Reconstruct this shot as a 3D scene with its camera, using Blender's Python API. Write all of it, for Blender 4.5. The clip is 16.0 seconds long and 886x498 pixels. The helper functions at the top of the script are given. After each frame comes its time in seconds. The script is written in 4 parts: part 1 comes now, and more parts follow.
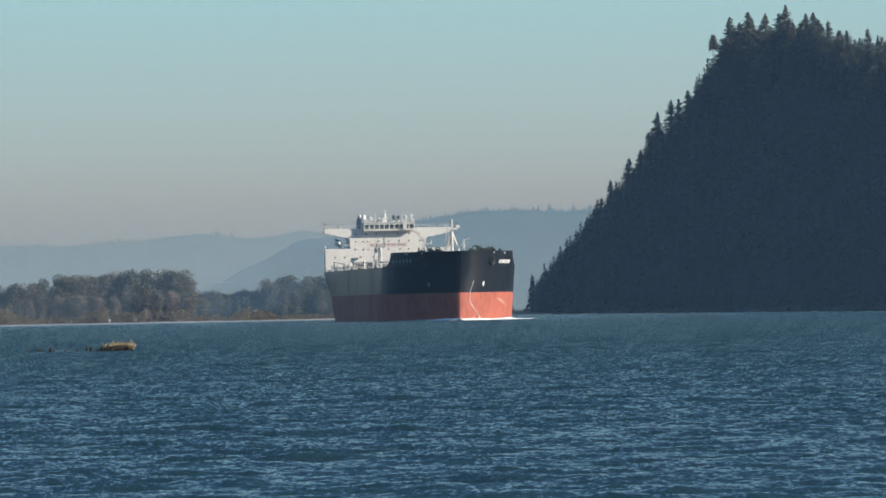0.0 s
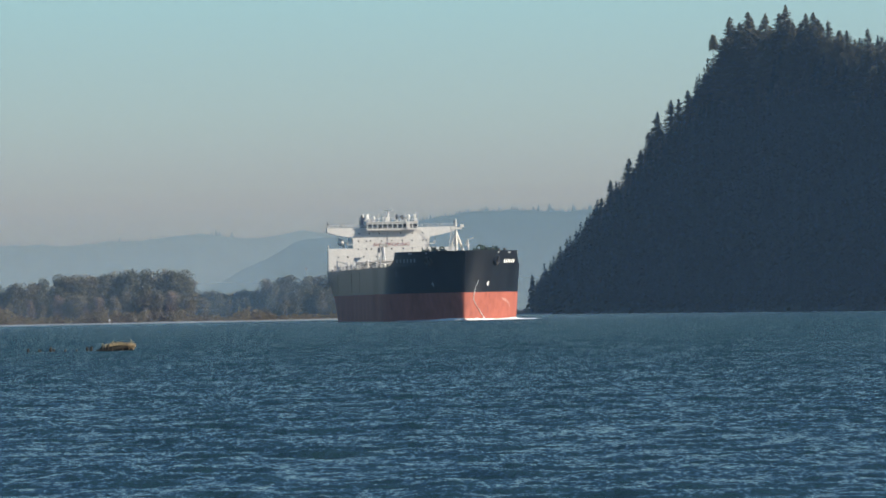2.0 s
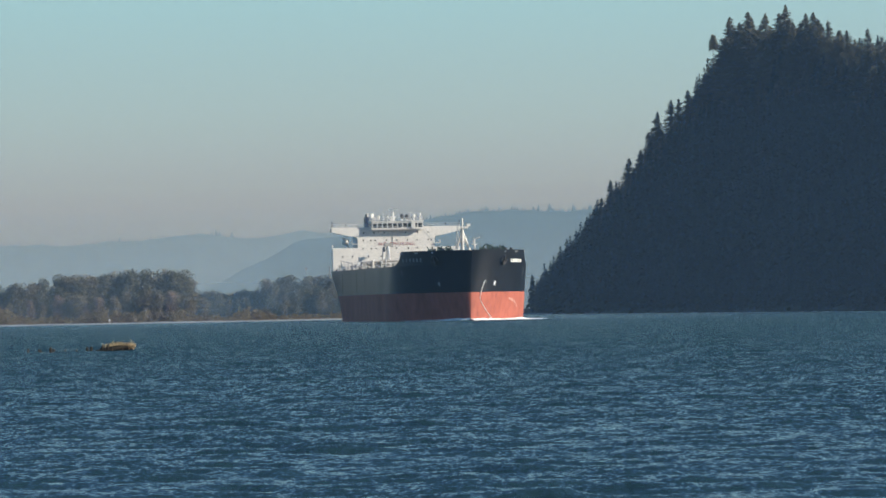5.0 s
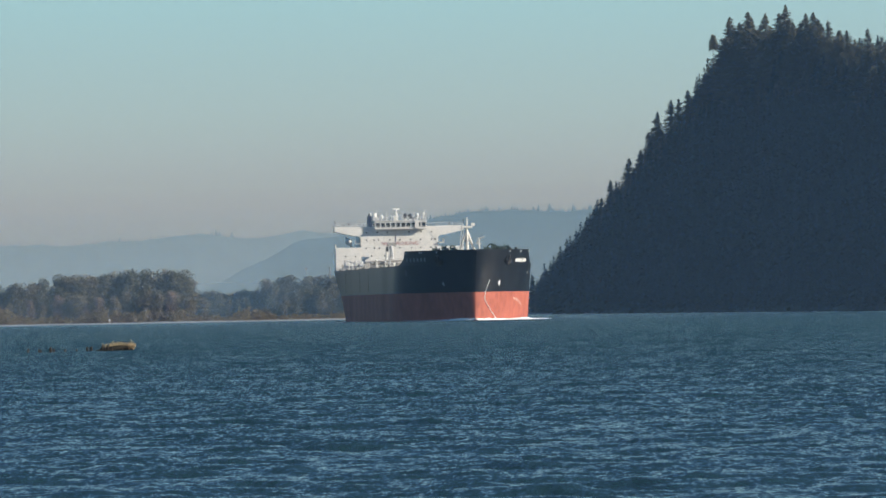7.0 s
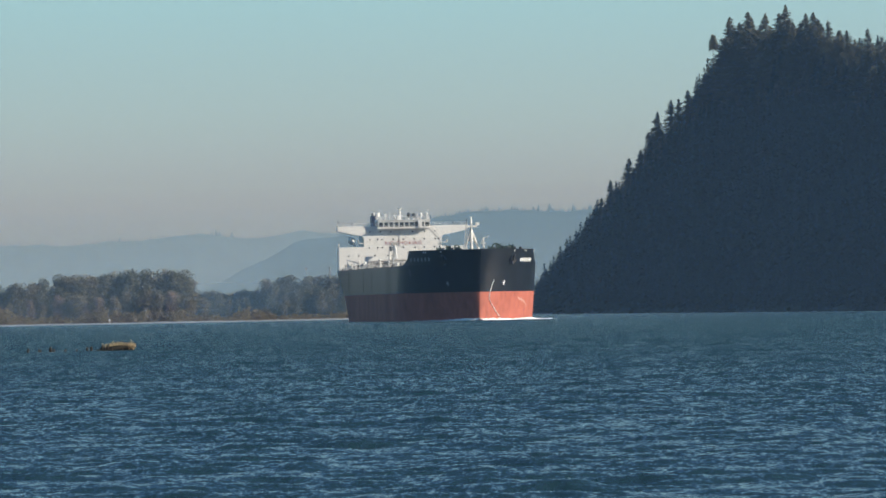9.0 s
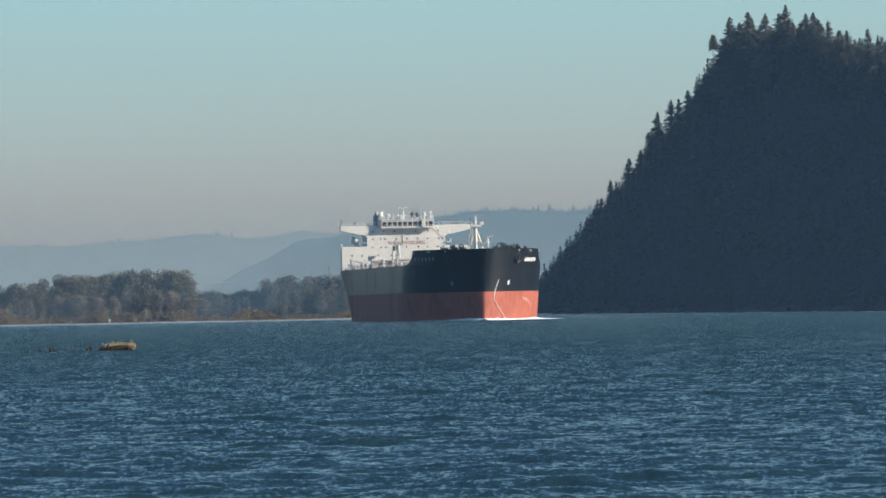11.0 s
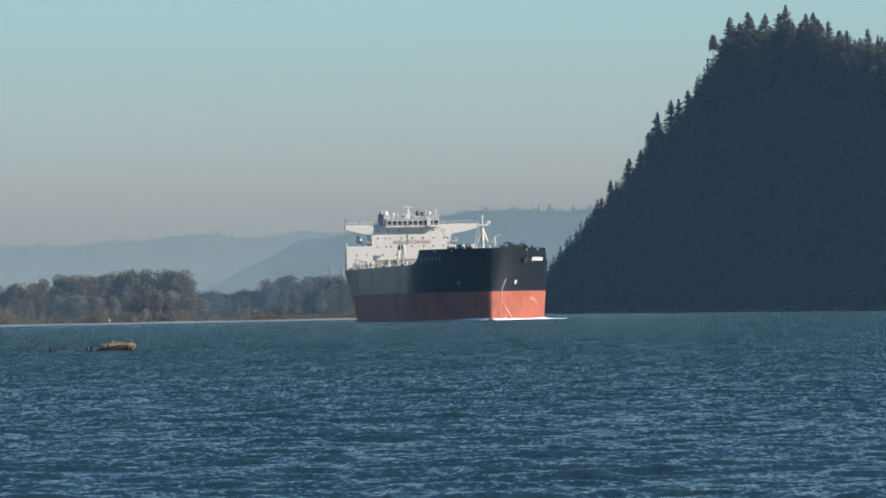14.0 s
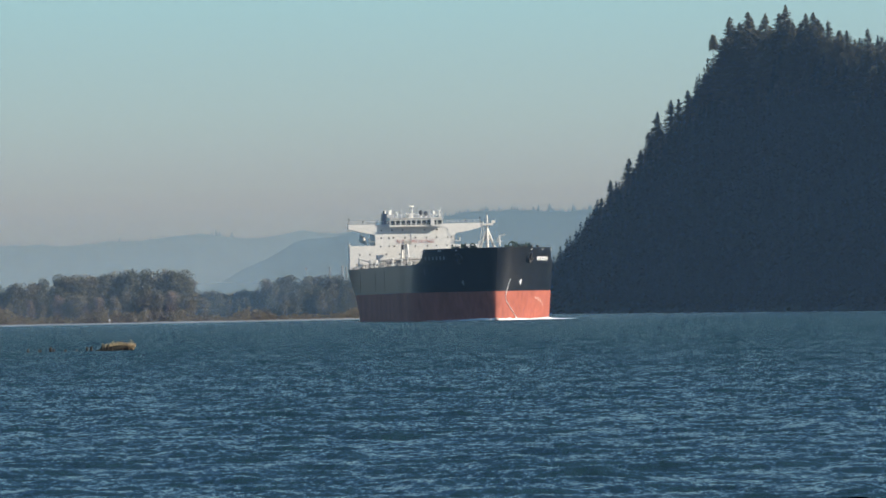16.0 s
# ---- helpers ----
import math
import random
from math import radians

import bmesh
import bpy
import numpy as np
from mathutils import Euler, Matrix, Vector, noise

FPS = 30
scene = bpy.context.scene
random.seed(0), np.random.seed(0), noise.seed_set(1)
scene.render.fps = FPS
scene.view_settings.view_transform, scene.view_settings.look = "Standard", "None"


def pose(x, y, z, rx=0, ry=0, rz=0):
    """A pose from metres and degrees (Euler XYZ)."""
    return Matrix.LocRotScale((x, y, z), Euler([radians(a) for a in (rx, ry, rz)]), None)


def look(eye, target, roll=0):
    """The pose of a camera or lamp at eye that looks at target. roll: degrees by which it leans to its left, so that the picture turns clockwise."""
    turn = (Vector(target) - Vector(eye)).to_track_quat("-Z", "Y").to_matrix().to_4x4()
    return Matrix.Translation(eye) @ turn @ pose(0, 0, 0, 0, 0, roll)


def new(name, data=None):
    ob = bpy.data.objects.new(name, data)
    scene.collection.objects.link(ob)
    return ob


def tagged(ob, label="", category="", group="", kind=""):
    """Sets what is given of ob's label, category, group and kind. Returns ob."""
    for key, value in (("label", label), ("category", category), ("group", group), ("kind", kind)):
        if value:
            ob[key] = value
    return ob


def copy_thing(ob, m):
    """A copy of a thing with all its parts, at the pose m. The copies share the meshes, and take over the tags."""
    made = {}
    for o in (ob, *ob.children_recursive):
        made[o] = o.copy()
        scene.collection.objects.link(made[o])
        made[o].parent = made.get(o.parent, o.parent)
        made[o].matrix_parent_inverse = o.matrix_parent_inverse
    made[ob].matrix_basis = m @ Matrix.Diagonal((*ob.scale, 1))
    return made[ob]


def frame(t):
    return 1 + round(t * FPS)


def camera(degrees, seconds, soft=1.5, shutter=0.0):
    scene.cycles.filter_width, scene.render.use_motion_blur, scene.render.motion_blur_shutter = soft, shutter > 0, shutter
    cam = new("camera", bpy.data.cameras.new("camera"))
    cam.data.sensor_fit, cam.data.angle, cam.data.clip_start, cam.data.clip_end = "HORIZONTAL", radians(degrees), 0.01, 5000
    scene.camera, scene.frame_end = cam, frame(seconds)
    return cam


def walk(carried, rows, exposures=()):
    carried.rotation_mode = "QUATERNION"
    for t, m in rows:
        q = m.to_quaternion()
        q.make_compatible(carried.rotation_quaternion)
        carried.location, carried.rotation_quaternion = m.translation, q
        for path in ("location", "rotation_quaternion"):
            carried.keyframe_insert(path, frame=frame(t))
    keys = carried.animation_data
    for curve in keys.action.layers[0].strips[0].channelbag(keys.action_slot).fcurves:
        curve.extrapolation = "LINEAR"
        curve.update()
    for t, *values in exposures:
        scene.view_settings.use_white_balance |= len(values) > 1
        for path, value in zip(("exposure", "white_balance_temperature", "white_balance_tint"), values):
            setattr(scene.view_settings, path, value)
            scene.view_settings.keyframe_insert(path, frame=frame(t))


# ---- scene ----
EYE = (0.0, 0.0, 4.0)
cam = camera(8.46, 16.0, soft=1.7)
VIEW = look(EYE, (0.0, 1000.0, 13.81), -1.1)
walk(cam, [(0.0, VIEW), (16.0, VIEW)], exposures=[(0.0, 0.7), (16.0, 0.7)])

# ---- sky and sun ----
SUN_EL, SUN_AZ = radians(22), radians(112)
world = bpy.data.worlds.new("world")
scene.world = world
world.use_nodes = True
wn, wl = world.node_tree.nodes, world.node_tree.links
sky = wn.new("ShaderNodeTexSky")
sky.sky_type, sky.sun_disc = "NISHITA", False
sky.sun_elevation, sky.sun_rotation = SUN_EL, SUN_AZ
sky.air_density, sky.dust_density, sky.ozone_density = 1.0, 0.75, 3.0
tint = wn.new("ShaderNodeVectorMath")
tint.operation = "MULTIPLY"
tint.inputs[1].default_value = (0.57, 0.79, 0.90)
wl.new(sky.outputs[0], tint.inputs[0])
wl.new(tint.outputs[0], wn["Background"].inputs[0])
wn["Background"].inputs[1].default_value = 0.085

sun = new("sun", bpy.data.lights.new("sun", "SUN"))
sun.data.energy, sun.data.angle, sun.data.color = 4.7, radians(0.5), (1.0, 0.9, 0.76)
SUN_DIR = Vector((math.sin(SUN_AZ) * math.cos(SUN_EL), math.cos(SUN_AZ) * math.cos(SUN_EL), math.sin(SUN_EL)))
sun.matrix_world = look(SUN_DIR * 100, (0, 0, 0))


# ---- materials ----
def mat(name, base, rough=0.6, metal=0.0, vary=0.25, scale=1.0, fine=8.0, bump=0.0, spec=0.5, island=0.0, obj=0.0, streak=1.0, thin=0.0, sheen=0.0):
    """A surface with two scales of stains and grain; island and obj vary single leaves and single things."""
    m = bpy.data.materials.new(name)
    m.use_nodes = True
    n, l = m.node_tree.nodes, m.node_tree.links
    b = n["Principled BSDF"]
    b.inputs["Roughness"].default_value, b.inputs["Metallic"].default_value = rough, metal
    b.inputs["Specular IOR Level"].default_value = spec
    tc = n.new("ShaderNodeTexCoord")
    mp = n.new("ShaderNodeMapping")
    mp.inputs["Scale"].default_value = (1, 1, streak)
    l.new(tc.outputs["Object"], mp.inputs[0])
    big, small = n.new("ShaderNodeTexNoise"), n.new("ShaderNodeTexNoise")
    big.inputs["Scale"].default_value, small.inputs["Scale"].default_value = scale, scale * fine
    big.inputs["Detail"].default_value, small.inputs["Detail"].default_value = 4, 3
    l.new(mp.outputs[0], big.inputs["Vector"])
    l.new(mp.outputs[0], small.inputs["Vector"])
    add = n.new("ShaderNodeMath")
    add.operation = "ADD"
    l.new(big.outputs[0], add.inputs[0])
    l.new(small.outputs[0], add.inputs[1])
    value = add.outputs[0]
    for amount, node, socket in ((island, "ShaderNodeNewGeometry", "Random Per Island"), (obj, "ShaderNodeObjectInfo", "Random")):
        if amount:
            src, mul = n.new(node), n.new("ShaderNodeMath")
            mul.operation = "MULTIPLY_ADD"
            mul.inputs[1].default_value = amount
            l.new(src.outputs[socket], mul.inputs[0])
            l.new(value, mul.inputs[2])
            sub = n.new("ShaderNodeMath")
            sub.operation = "SUBTRACT"
            sub.inputs[1].default_value = amount / 2
            l.new(mul.outputs[0], sub.inputs[0])
            value = sub.outputs[0]
    rng = n.new("ShaderNodeMapRange")
    rng.inputs["From Min"].default_value, rng.inputs["From Max"].default_value = 0.6, 1.4
    rng.inputs["To Min"].default_value, rng.inputs["To Max"].default_value = 1 - vary, 1 + vary
    l.new(value, rng.inputs["Value"])
    mix = n.new("ShaderNodeVectorMath")
    mix.operation = "SCALE"
    mix.inputs[0].default_value = base
    l.new(rng.outputs[0], mix.inputs["Scale"])
    l.new(mix.outputs[0], b.inputs["Base Color"])
    if sheen:
        b.inputs["Sheen Weight"].default_value, b.inputs["Sheen Roughness"].default_value = sheen, 0.6
    if thin:
        tr, both = n.new("ShaderNodeBsdfTranslucent"), n.new("ShaderNodeMixShader")
        l.new(mix.outputs[0], tr.inputs["Color"])
        both.inputs[0].default_value = thin
        l.new(b.outputs[0], both.inputs[1])
        l.new(tr.outputs[0], both.inputs[2])
        l.new(both.outputs[0], n["Material Output"].inputs[0])
    if bump:
        bp = n.new("ShaderNodeBump")
        bp.inputs["Strength"].default_value, bp.inputs["Distance"].default_value = 1.0, bump
        l.new(small.outputs[0], bp.inputs["Height"])
        l.new(bp.outputs[0], b.inputs["Normal"])
    return m


def haze_glow_mat(name, base, glow, amount):
    """Far hills seen through kilometres of air: their haze is put in as emission."""
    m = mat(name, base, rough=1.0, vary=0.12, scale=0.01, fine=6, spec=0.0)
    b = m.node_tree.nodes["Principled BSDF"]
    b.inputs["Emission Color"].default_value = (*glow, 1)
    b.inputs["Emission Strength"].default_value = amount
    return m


def water_mat(name):
    m = bpy.data.materials.new(name)
    m.use_nodes = True
    n, l = m.node_tree.nodes, m.node_tree.links
    b = n["Principled BSDF"]
    b.inputs["Base Color"].default_value = (0.013, 0.034, 0.044, 1)
    b.inputs["Roughness"].default_value, b.inputs["IOR"].default_value = 0.19, 1.33
    tc = n.new("ShaderNodeTexCoord")
    geo = n.new("ShaderNodeNewGeometry")
    total = None
    for sc, slope, across in ((0.35, 0.18, 0.3), (0.9, 0.32, 0.6), (2.4, 0.62, 0.62), (5.5, 0.86, 0.5), (12.0, 0.85, 0.5)):
        mp, nz, sub, sca, add = (n.new(k) for k in ("ShaderNodeMapping", "ShaderNodeTexNoise", "ShaderNodeVectorMath", "ShaderNodeVectorMath", "ShaderNodeVectorMath"))
        mp.inputs["Scale"].default_value = (1, across, 1)
        mp.inputs["Rotation"].default_value = (0, 0, 0.12)
        nz.inputs["Scale"].default_value, nz.inputs["Detail"].default_value = sc, 3
        sub.operation, sca.operation, add.operation = "SUBTRACT", "MULTIPLY", "ADD"
        sub.inputs[1].default_value = (0.5, 0.566, 0.5)
        sca.inputs[1].default_value = (slope * 0.6, slope, 0.0)
        l.new(tc.outputs["Object"], mp.inputs[0])
        l.new(mp.outputs[0], nz.inputs["Vector"])
        l.new(nz.outputs["Color"], sub.inputs[0])
        l.new(sub.outputs[0], sca.inputs[0])
        if total:
            l.new(total, add.inputs[0])
        l.new(sca.outputs[0], add.inputs[1])
        total = add.outputs[0]
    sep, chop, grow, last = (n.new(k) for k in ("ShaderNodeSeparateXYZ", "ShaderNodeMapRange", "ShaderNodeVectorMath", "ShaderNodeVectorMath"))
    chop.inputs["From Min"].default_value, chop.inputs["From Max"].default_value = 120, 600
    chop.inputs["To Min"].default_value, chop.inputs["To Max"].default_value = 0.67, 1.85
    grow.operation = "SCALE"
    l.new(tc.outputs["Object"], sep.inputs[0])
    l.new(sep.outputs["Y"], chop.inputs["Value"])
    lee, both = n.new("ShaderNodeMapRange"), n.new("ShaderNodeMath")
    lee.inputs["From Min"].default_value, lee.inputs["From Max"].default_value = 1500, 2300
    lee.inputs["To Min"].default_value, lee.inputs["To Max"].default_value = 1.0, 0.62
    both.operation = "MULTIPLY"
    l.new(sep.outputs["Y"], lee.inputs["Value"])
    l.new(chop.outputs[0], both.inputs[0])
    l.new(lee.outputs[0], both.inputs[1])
    # gusts roughen the water in broad patches
    gust_map, gust, gusty, all_chop = (n.new(k) for k in ("ShaderNodeMapping", "ShaderNodeTexNoise", "ShaderNodeMapRange", "ShaderNodeMath"))
    gust_map.inputs["Scale"].default_value = (1, 0.35, 1)
    gust.inputs["Scale"].default_value, gust.inputs["Detail"].default_value = 0.16, 3
    gusty.inputs["From Min"].default_value, gusty.inputs["From Max"].default_value = 0.3, 0.7
    gusty.inputs["To Min"].default_value, gusty.inputs["To Max"].default_value = 0.80, 1.22
    all_chop.operation = "MULTIPLY"
    l.new(tc.outputs["Object"], gust_map.inputs[0])
    l.new(gust_map.outputs[0], gust.inputs["Vector"])
    l.new(gust.outputs[0], gusty.inputs["Value"])
    l.new(both.outputs[0], all_chop.inputs[0])
    l.new(gusty.outputs[0], all_chop.inputs[1])
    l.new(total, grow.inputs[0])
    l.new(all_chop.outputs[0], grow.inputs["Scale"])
    l.new(geo.outputs["Normal"], last.inputs[0])
    l.new(grow.outputs[0], last.inputs[1])
    total = last.outputs[0]
    norm = n.new("ShaderNodeVectorMath")
    norm.operation = "NORMALIZE"
    l.new(total, norm.inputs[0])
    normal = norm.outputs[0]
    l.new(normal, b.inputs["Normal"])
    return m


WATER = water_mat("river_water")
FOAM = mat("foam", (0.82, 0.84, 0.85), rough=0.9, vary=0.2, scale=0.4, bump=0.05)
SAND = mat("pale_sand", (0.25, 0.26, 0.275), rough=0.95, vary=0.15, scale=0.05, bump=0.03)
SOIL = mat("bank_soil", (0.10, 0.09, 0.05), rough=0.95, vary=0.3, scale=0.05)
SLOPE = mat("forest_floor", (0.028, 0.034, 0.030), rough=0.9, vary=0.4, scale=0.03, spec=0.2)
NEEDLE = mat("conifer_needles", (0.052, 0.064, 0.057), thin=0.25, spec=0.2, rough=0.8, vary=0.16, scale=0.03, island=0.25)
# crest firs are paler and browner: their sunlit tone is in the base colour
NEEDLE_LIT = mat("conifer_needles_crest_lit", (0.125, 0.118, 0.085), thin=0.5, spec=0.2, rough=0.8, vary=0.35, scale=0.3, obj=0.5)
RUST_BUSH = mat("autumn_scrub", (0.145, 0.114, 0.086), thin=0.42, sheen=0.15, rough=0.8, vary=0.35, scale=0.2, island=0.3)
BARK = mat("bark", (0.10, 0.075, 0.055), rough=0.9, vary=0.3, scale=2.0, bump=0.02)
LEAF = [mat("leaves_olive", (0.165, 0.134, 0.086), thin=0.42, sheen=0.15, rough=0.8, vary=0.24, scale=0.25, island=0.2, obj=0.5),
        mat("leaves_green", (0.120, 0.116, 0.080), thin=0.42, sheen=0.15, rough=0.8, vary=0.24, scale=0.25, island=0.2, obj=0.5),
        mat("leaves_rust", (0.215, 0.148, 0.112), thin=0.42, sheen=0.15, rough=0.8, vary=0.24, scale=0.25, island=0.2, obj=0.5)]
# ridges and their trees emit the blue-grey of the haze before them
RIDGE_NEAR = haze_glow_mat("far_ridge", (0.016, 0.022, 0.025), (0.086, 0.127, 0.148), 1.0)
RIDGE_FAR = haze_glow_mat("farthest_ridge", (0.016, 0.02, 0.022), (0.135, 0.172, 0.180), 1.0)
BLACK = mat("black_hull_paint", (0.012, 0.014, 0.018), rough=0.32, spec=0.30, vary=0.35, scale=0.15, fine=6, streak=0.2)
RED = mat("red_antifouling", (0.33, 0.089, 0.057), rough=0.75, spec=0.5, vary=0.34, scale=0.12, fine=7, streak=0.35)
SCRAPE = mat("scraped_pale_paint", (0.46, 0.26, 0.21), rough=0.8, vary=0.35, scale=0.8)
WHITE = mat("white_ship_paint", (0.57, 0.55, 0.512), rough=0.5, vary=0.11, scale=0.15, fine=8, streak=0.3)
DECK = mat("deck_paint", (0.16, 0.09, 0.06), rough=0.7, vary=0.25, scale=0.3)
GREEN = mat("green_winch_paint", (0.022, 0.04, 0.03), rough=0.6, vary=0.3, scale=0.6)
BLUE = mat("blue_funnel_paint", (0.008, 0.014, 0.036), rough=0.45, vary=0.15, scale=0.4)
PIPE = mat("pipe_paint", (0.28, 0.265, 0.24), rough=0.6, vary=0.3, scale=0.4)
GREY = mat("grey_paint", (0.34, 0.35, 0.35), rough=0.5, vary=0.15, scale=0.5)
DARK = mat("dark_steel", (0.03, 0.03, 0.032), rough=0.5, vary=0.3, scale=0.5)
GLASS = mat("dark_window_glass", (0.012, 0.015, 0.018), rough=0.06, vary=0.1, scale=0.5)
LETTER = mat("faded_red_letters", (0.36, 0.15, 0.13), rough=0.6, vary=0.15, scale=0.6)
MARK = mat("white_hull_marks", (0.78, 0.78, 0.76), rough=0.6, vary=0.1, scale=0.8)
# grey also stands in for shaded white paint on the starboard bow
DIM = mat("grey_and_shaded_marks", (0.16, 0.17, 0.18), rough=0.6, vary=0.2, scale=0.6)
RUST = mat("rusty_anchor_steel", (0.032, 0.029, 0.029), rough=0.8, vary=0.4, scale=0.8)
TURF = mat("dark_wet_turf", (0.045, 0.038, 0.026), rough=0.95, vary=0.4, scale=2.0, bump=0.03)
WOOD = mat("weathered_piling_wood", (0.016, 0.014, 0.012), rough=0.9, vary=0.4, scale=3.0, bump=0.02)
STRAW = mat("dry_grass", (0.31, 0.235, 0.13), rough=0.8, vary=0.35, scale=1.5, island=0.5)
STACK = mat("pale_concrete", (0.22, 0.21, 0.21), rough=0.8, vary=0.12, scale=0.1)


def sky_mat(name):
    """The hazy band of sky over the horizon: warm grey below, clear teal above."""
    m = bpy.data.materials.new(name)
    m.use_nodes = True
    n, l = m.node_tree.nodes, m.node_tree.links
    n.remove(n["Principled BSDF"])
    tc, sep, rng, ramp, em = (n.new(k) for k in ("ShaderNodeTexCoord", "ShaderNodeSeparateXYZ", "ShaderNodeMapRange", "ShaderNodeValToRGB", "ShaderNodeEmission"))
    rng.inputs["From Min"].default_value, rng.inputs["From Max"].default_value = 0, 1300
    e = ramp.color_ramp.elements
    e[0].position, e[0].color = 0.03, (0.244, 0.229, 0.209, 1)
    e[1].position, e[1].color = 1.0, (0.17, 0.31, 0.42, 1)
    for p, c in ((0.075, (0.250, 0.258, 0.244, 1)), (0.125, (0.250, 0.312, 0.300, 1)), (0.20, (0.232, 0.362, 0.370, 1))):
        k = e.new(p)
        k.color = c
    l.new(tc.outputs["Object"], sep.inputs[0])
    l.new(sep.outputs["Z"], rng.inputs["Value"])
    l.new(rng.outputs[0], ramp.inputs[0])
    l.new(ramp.outputs[0], em.inputs["Color"])
    l.new(em.outputs[0], n["Material Output"].inputs[0])
    return m


SKY = sky_mat("hazy_sky")


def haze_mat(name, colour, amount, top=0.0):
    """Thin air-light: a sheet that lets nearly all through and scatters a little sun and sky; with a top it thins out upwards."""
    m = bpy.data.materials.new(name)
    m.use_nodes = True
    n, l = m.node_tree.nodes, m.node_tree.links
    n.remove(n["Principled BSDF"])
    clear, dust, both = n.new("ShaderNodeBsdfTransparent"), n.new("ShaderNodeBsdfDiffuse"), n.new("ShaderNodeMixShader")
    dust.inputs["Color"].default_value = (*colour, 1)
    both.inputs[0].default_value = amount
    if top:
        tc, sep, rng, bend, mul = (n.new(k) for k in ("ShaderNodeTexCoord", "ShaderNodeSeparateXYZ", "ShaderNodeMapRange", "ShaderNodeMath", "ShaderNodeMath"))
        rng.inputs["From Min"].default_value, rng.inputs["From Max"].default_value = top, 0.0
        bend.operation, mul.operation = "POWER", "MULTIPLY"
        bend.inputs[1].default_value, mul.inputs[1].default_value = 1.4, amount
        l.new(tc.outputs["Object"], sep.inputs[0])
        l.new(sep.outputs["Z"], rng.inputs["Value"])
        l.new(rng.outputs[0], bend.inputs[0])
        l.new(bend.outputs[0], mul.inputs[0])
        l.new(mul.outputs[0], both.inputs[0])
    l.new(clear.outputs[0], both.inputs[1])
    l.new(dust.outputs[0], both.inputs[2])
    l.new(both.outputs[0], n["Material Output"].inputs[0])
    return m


HAZE = haze_mat("thin_haze", (0.22, 0.42, 0.72), 0.020)
HILL_HAZE = haze_mat("hillside_haze", (0.23, 0.41, 0.68), 0.049)
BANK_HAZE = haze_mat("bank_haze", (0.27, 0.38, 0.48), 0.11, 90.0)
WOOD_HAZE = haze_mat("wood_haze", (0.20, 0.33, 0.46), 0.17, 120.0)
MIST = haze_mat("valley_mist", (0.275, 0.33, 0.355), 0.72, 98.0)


# ---- mesh helpers ----
def part(name, bm, material, parent=None, label="", smooth=False):
    me = bpy.data.meshes.new(name)
    bm.to_mesh(me)
    bm.free()
    me.materials.append(material)
    if smooth:
        for p in me.polygons:
            p.use_smooth = True
    ob = new(name, me)
    ob.parent = parent
    if label:
        tagged(ob, label)
    return ob


def sheet(name, verts, faces, material, parent=None, smooth=False):
    me = bpy.data.meshes.new(name)
    me.from_pydata([tuple(v) for v in verts], [], [tuple(f) for f in faces])
    me.materials.append(material)
    if smooth:
        me.polygons.foreach_set("use_smooth", [True] * len(me.polygons))
    ob = new(name, me)
    ob.parent = parent
    return ob


def box(bm, x0, x1, y0, y1, z0, z1, bevel=0.0):
    r = bmesh.ops.create_cube(bm, size=1.0, matrix=Matrix.LocRotScale(((x0 + x1) / 2, (y0 + y1) / 2, (z0 + z1) / 2), None, (x1 - x0, y1 - y0, z1 - z0)))
    if bevel:
        es = list({e for v in r["verts"] for e in v.link_edges})
        bmesh.ops.bevel(bm, geom=es, offset=bevel, segments=2, affect="EDGES", profile=0.6)
    return bm


def rod(bm, a, b, r0, r1=None, seg=8):
    a, b = Vector(a), Vector(b)
    m = Matrix.Translation((a + b) / 2) @ (b - a).to_track_quat("Z", "Y").to_matrix().to_4x4()
    bmesh.ops.create_cone(bm, cap_ends=True, segments=seg, radius1=r0, radius2=r0 if r1 is None else r1, depth=(b - a).length, matrix=m)
    return bm


def ball(bm, c, r, squash=1.0, seg=10):
    bmesh.ops.create_uvsphere(bm, u_segments=seg, v_segments=max(6, seg // 2 + 2), radius=r, matrix=Matrix.LocRotScale(c, None, (1, 1, squash)))
    return bm


def prism(bm, outline, x0, x1):
    """Extrudes an outline in y and z from x0 to x1."""
    back = [bm.verts.new((x0, y, z)) for y, z in outline]
    front = [bm.verts.new((x1, y, z)) for y, z in outline]
    bm.faces.new(front)
    bm.faces.new(back[::-1])
    n = len(outline)
    for i in range(n):
        j = (i + 1) % n
        bm.faces.new((front[j], front[i], back[i], back[j]))
    bmesh.ops.recalc_face_normals(bm, faces=bm.faces)
    return bm


def empty(name, m, label, category, group="", kind=""):
    ob = new(name)
    ob.matrix_world = m
    return tagged(ob, label, category, group, kind)


# ---- river ----
def build_river():
    ys = [-600, -200, 0, 60, 200, 600, 1500, 3000, 4990]
    xs = [-2500, -900, -300, 0, 300, 900, 2500]
    v = [(x, y, -0.45) for y in ys for x in xs]
    n = len(xs)
    f = [(j * n + i, j * n + i + 1, (j + 1) * n + i + 1, (j + 1) * n + i) for j in range(len(ys) - 1) for i in range(n - 1)]
    tagged(sheet("water", v, f, WATER), "broad dark blue river with a wind chop", "river", kind="structure")


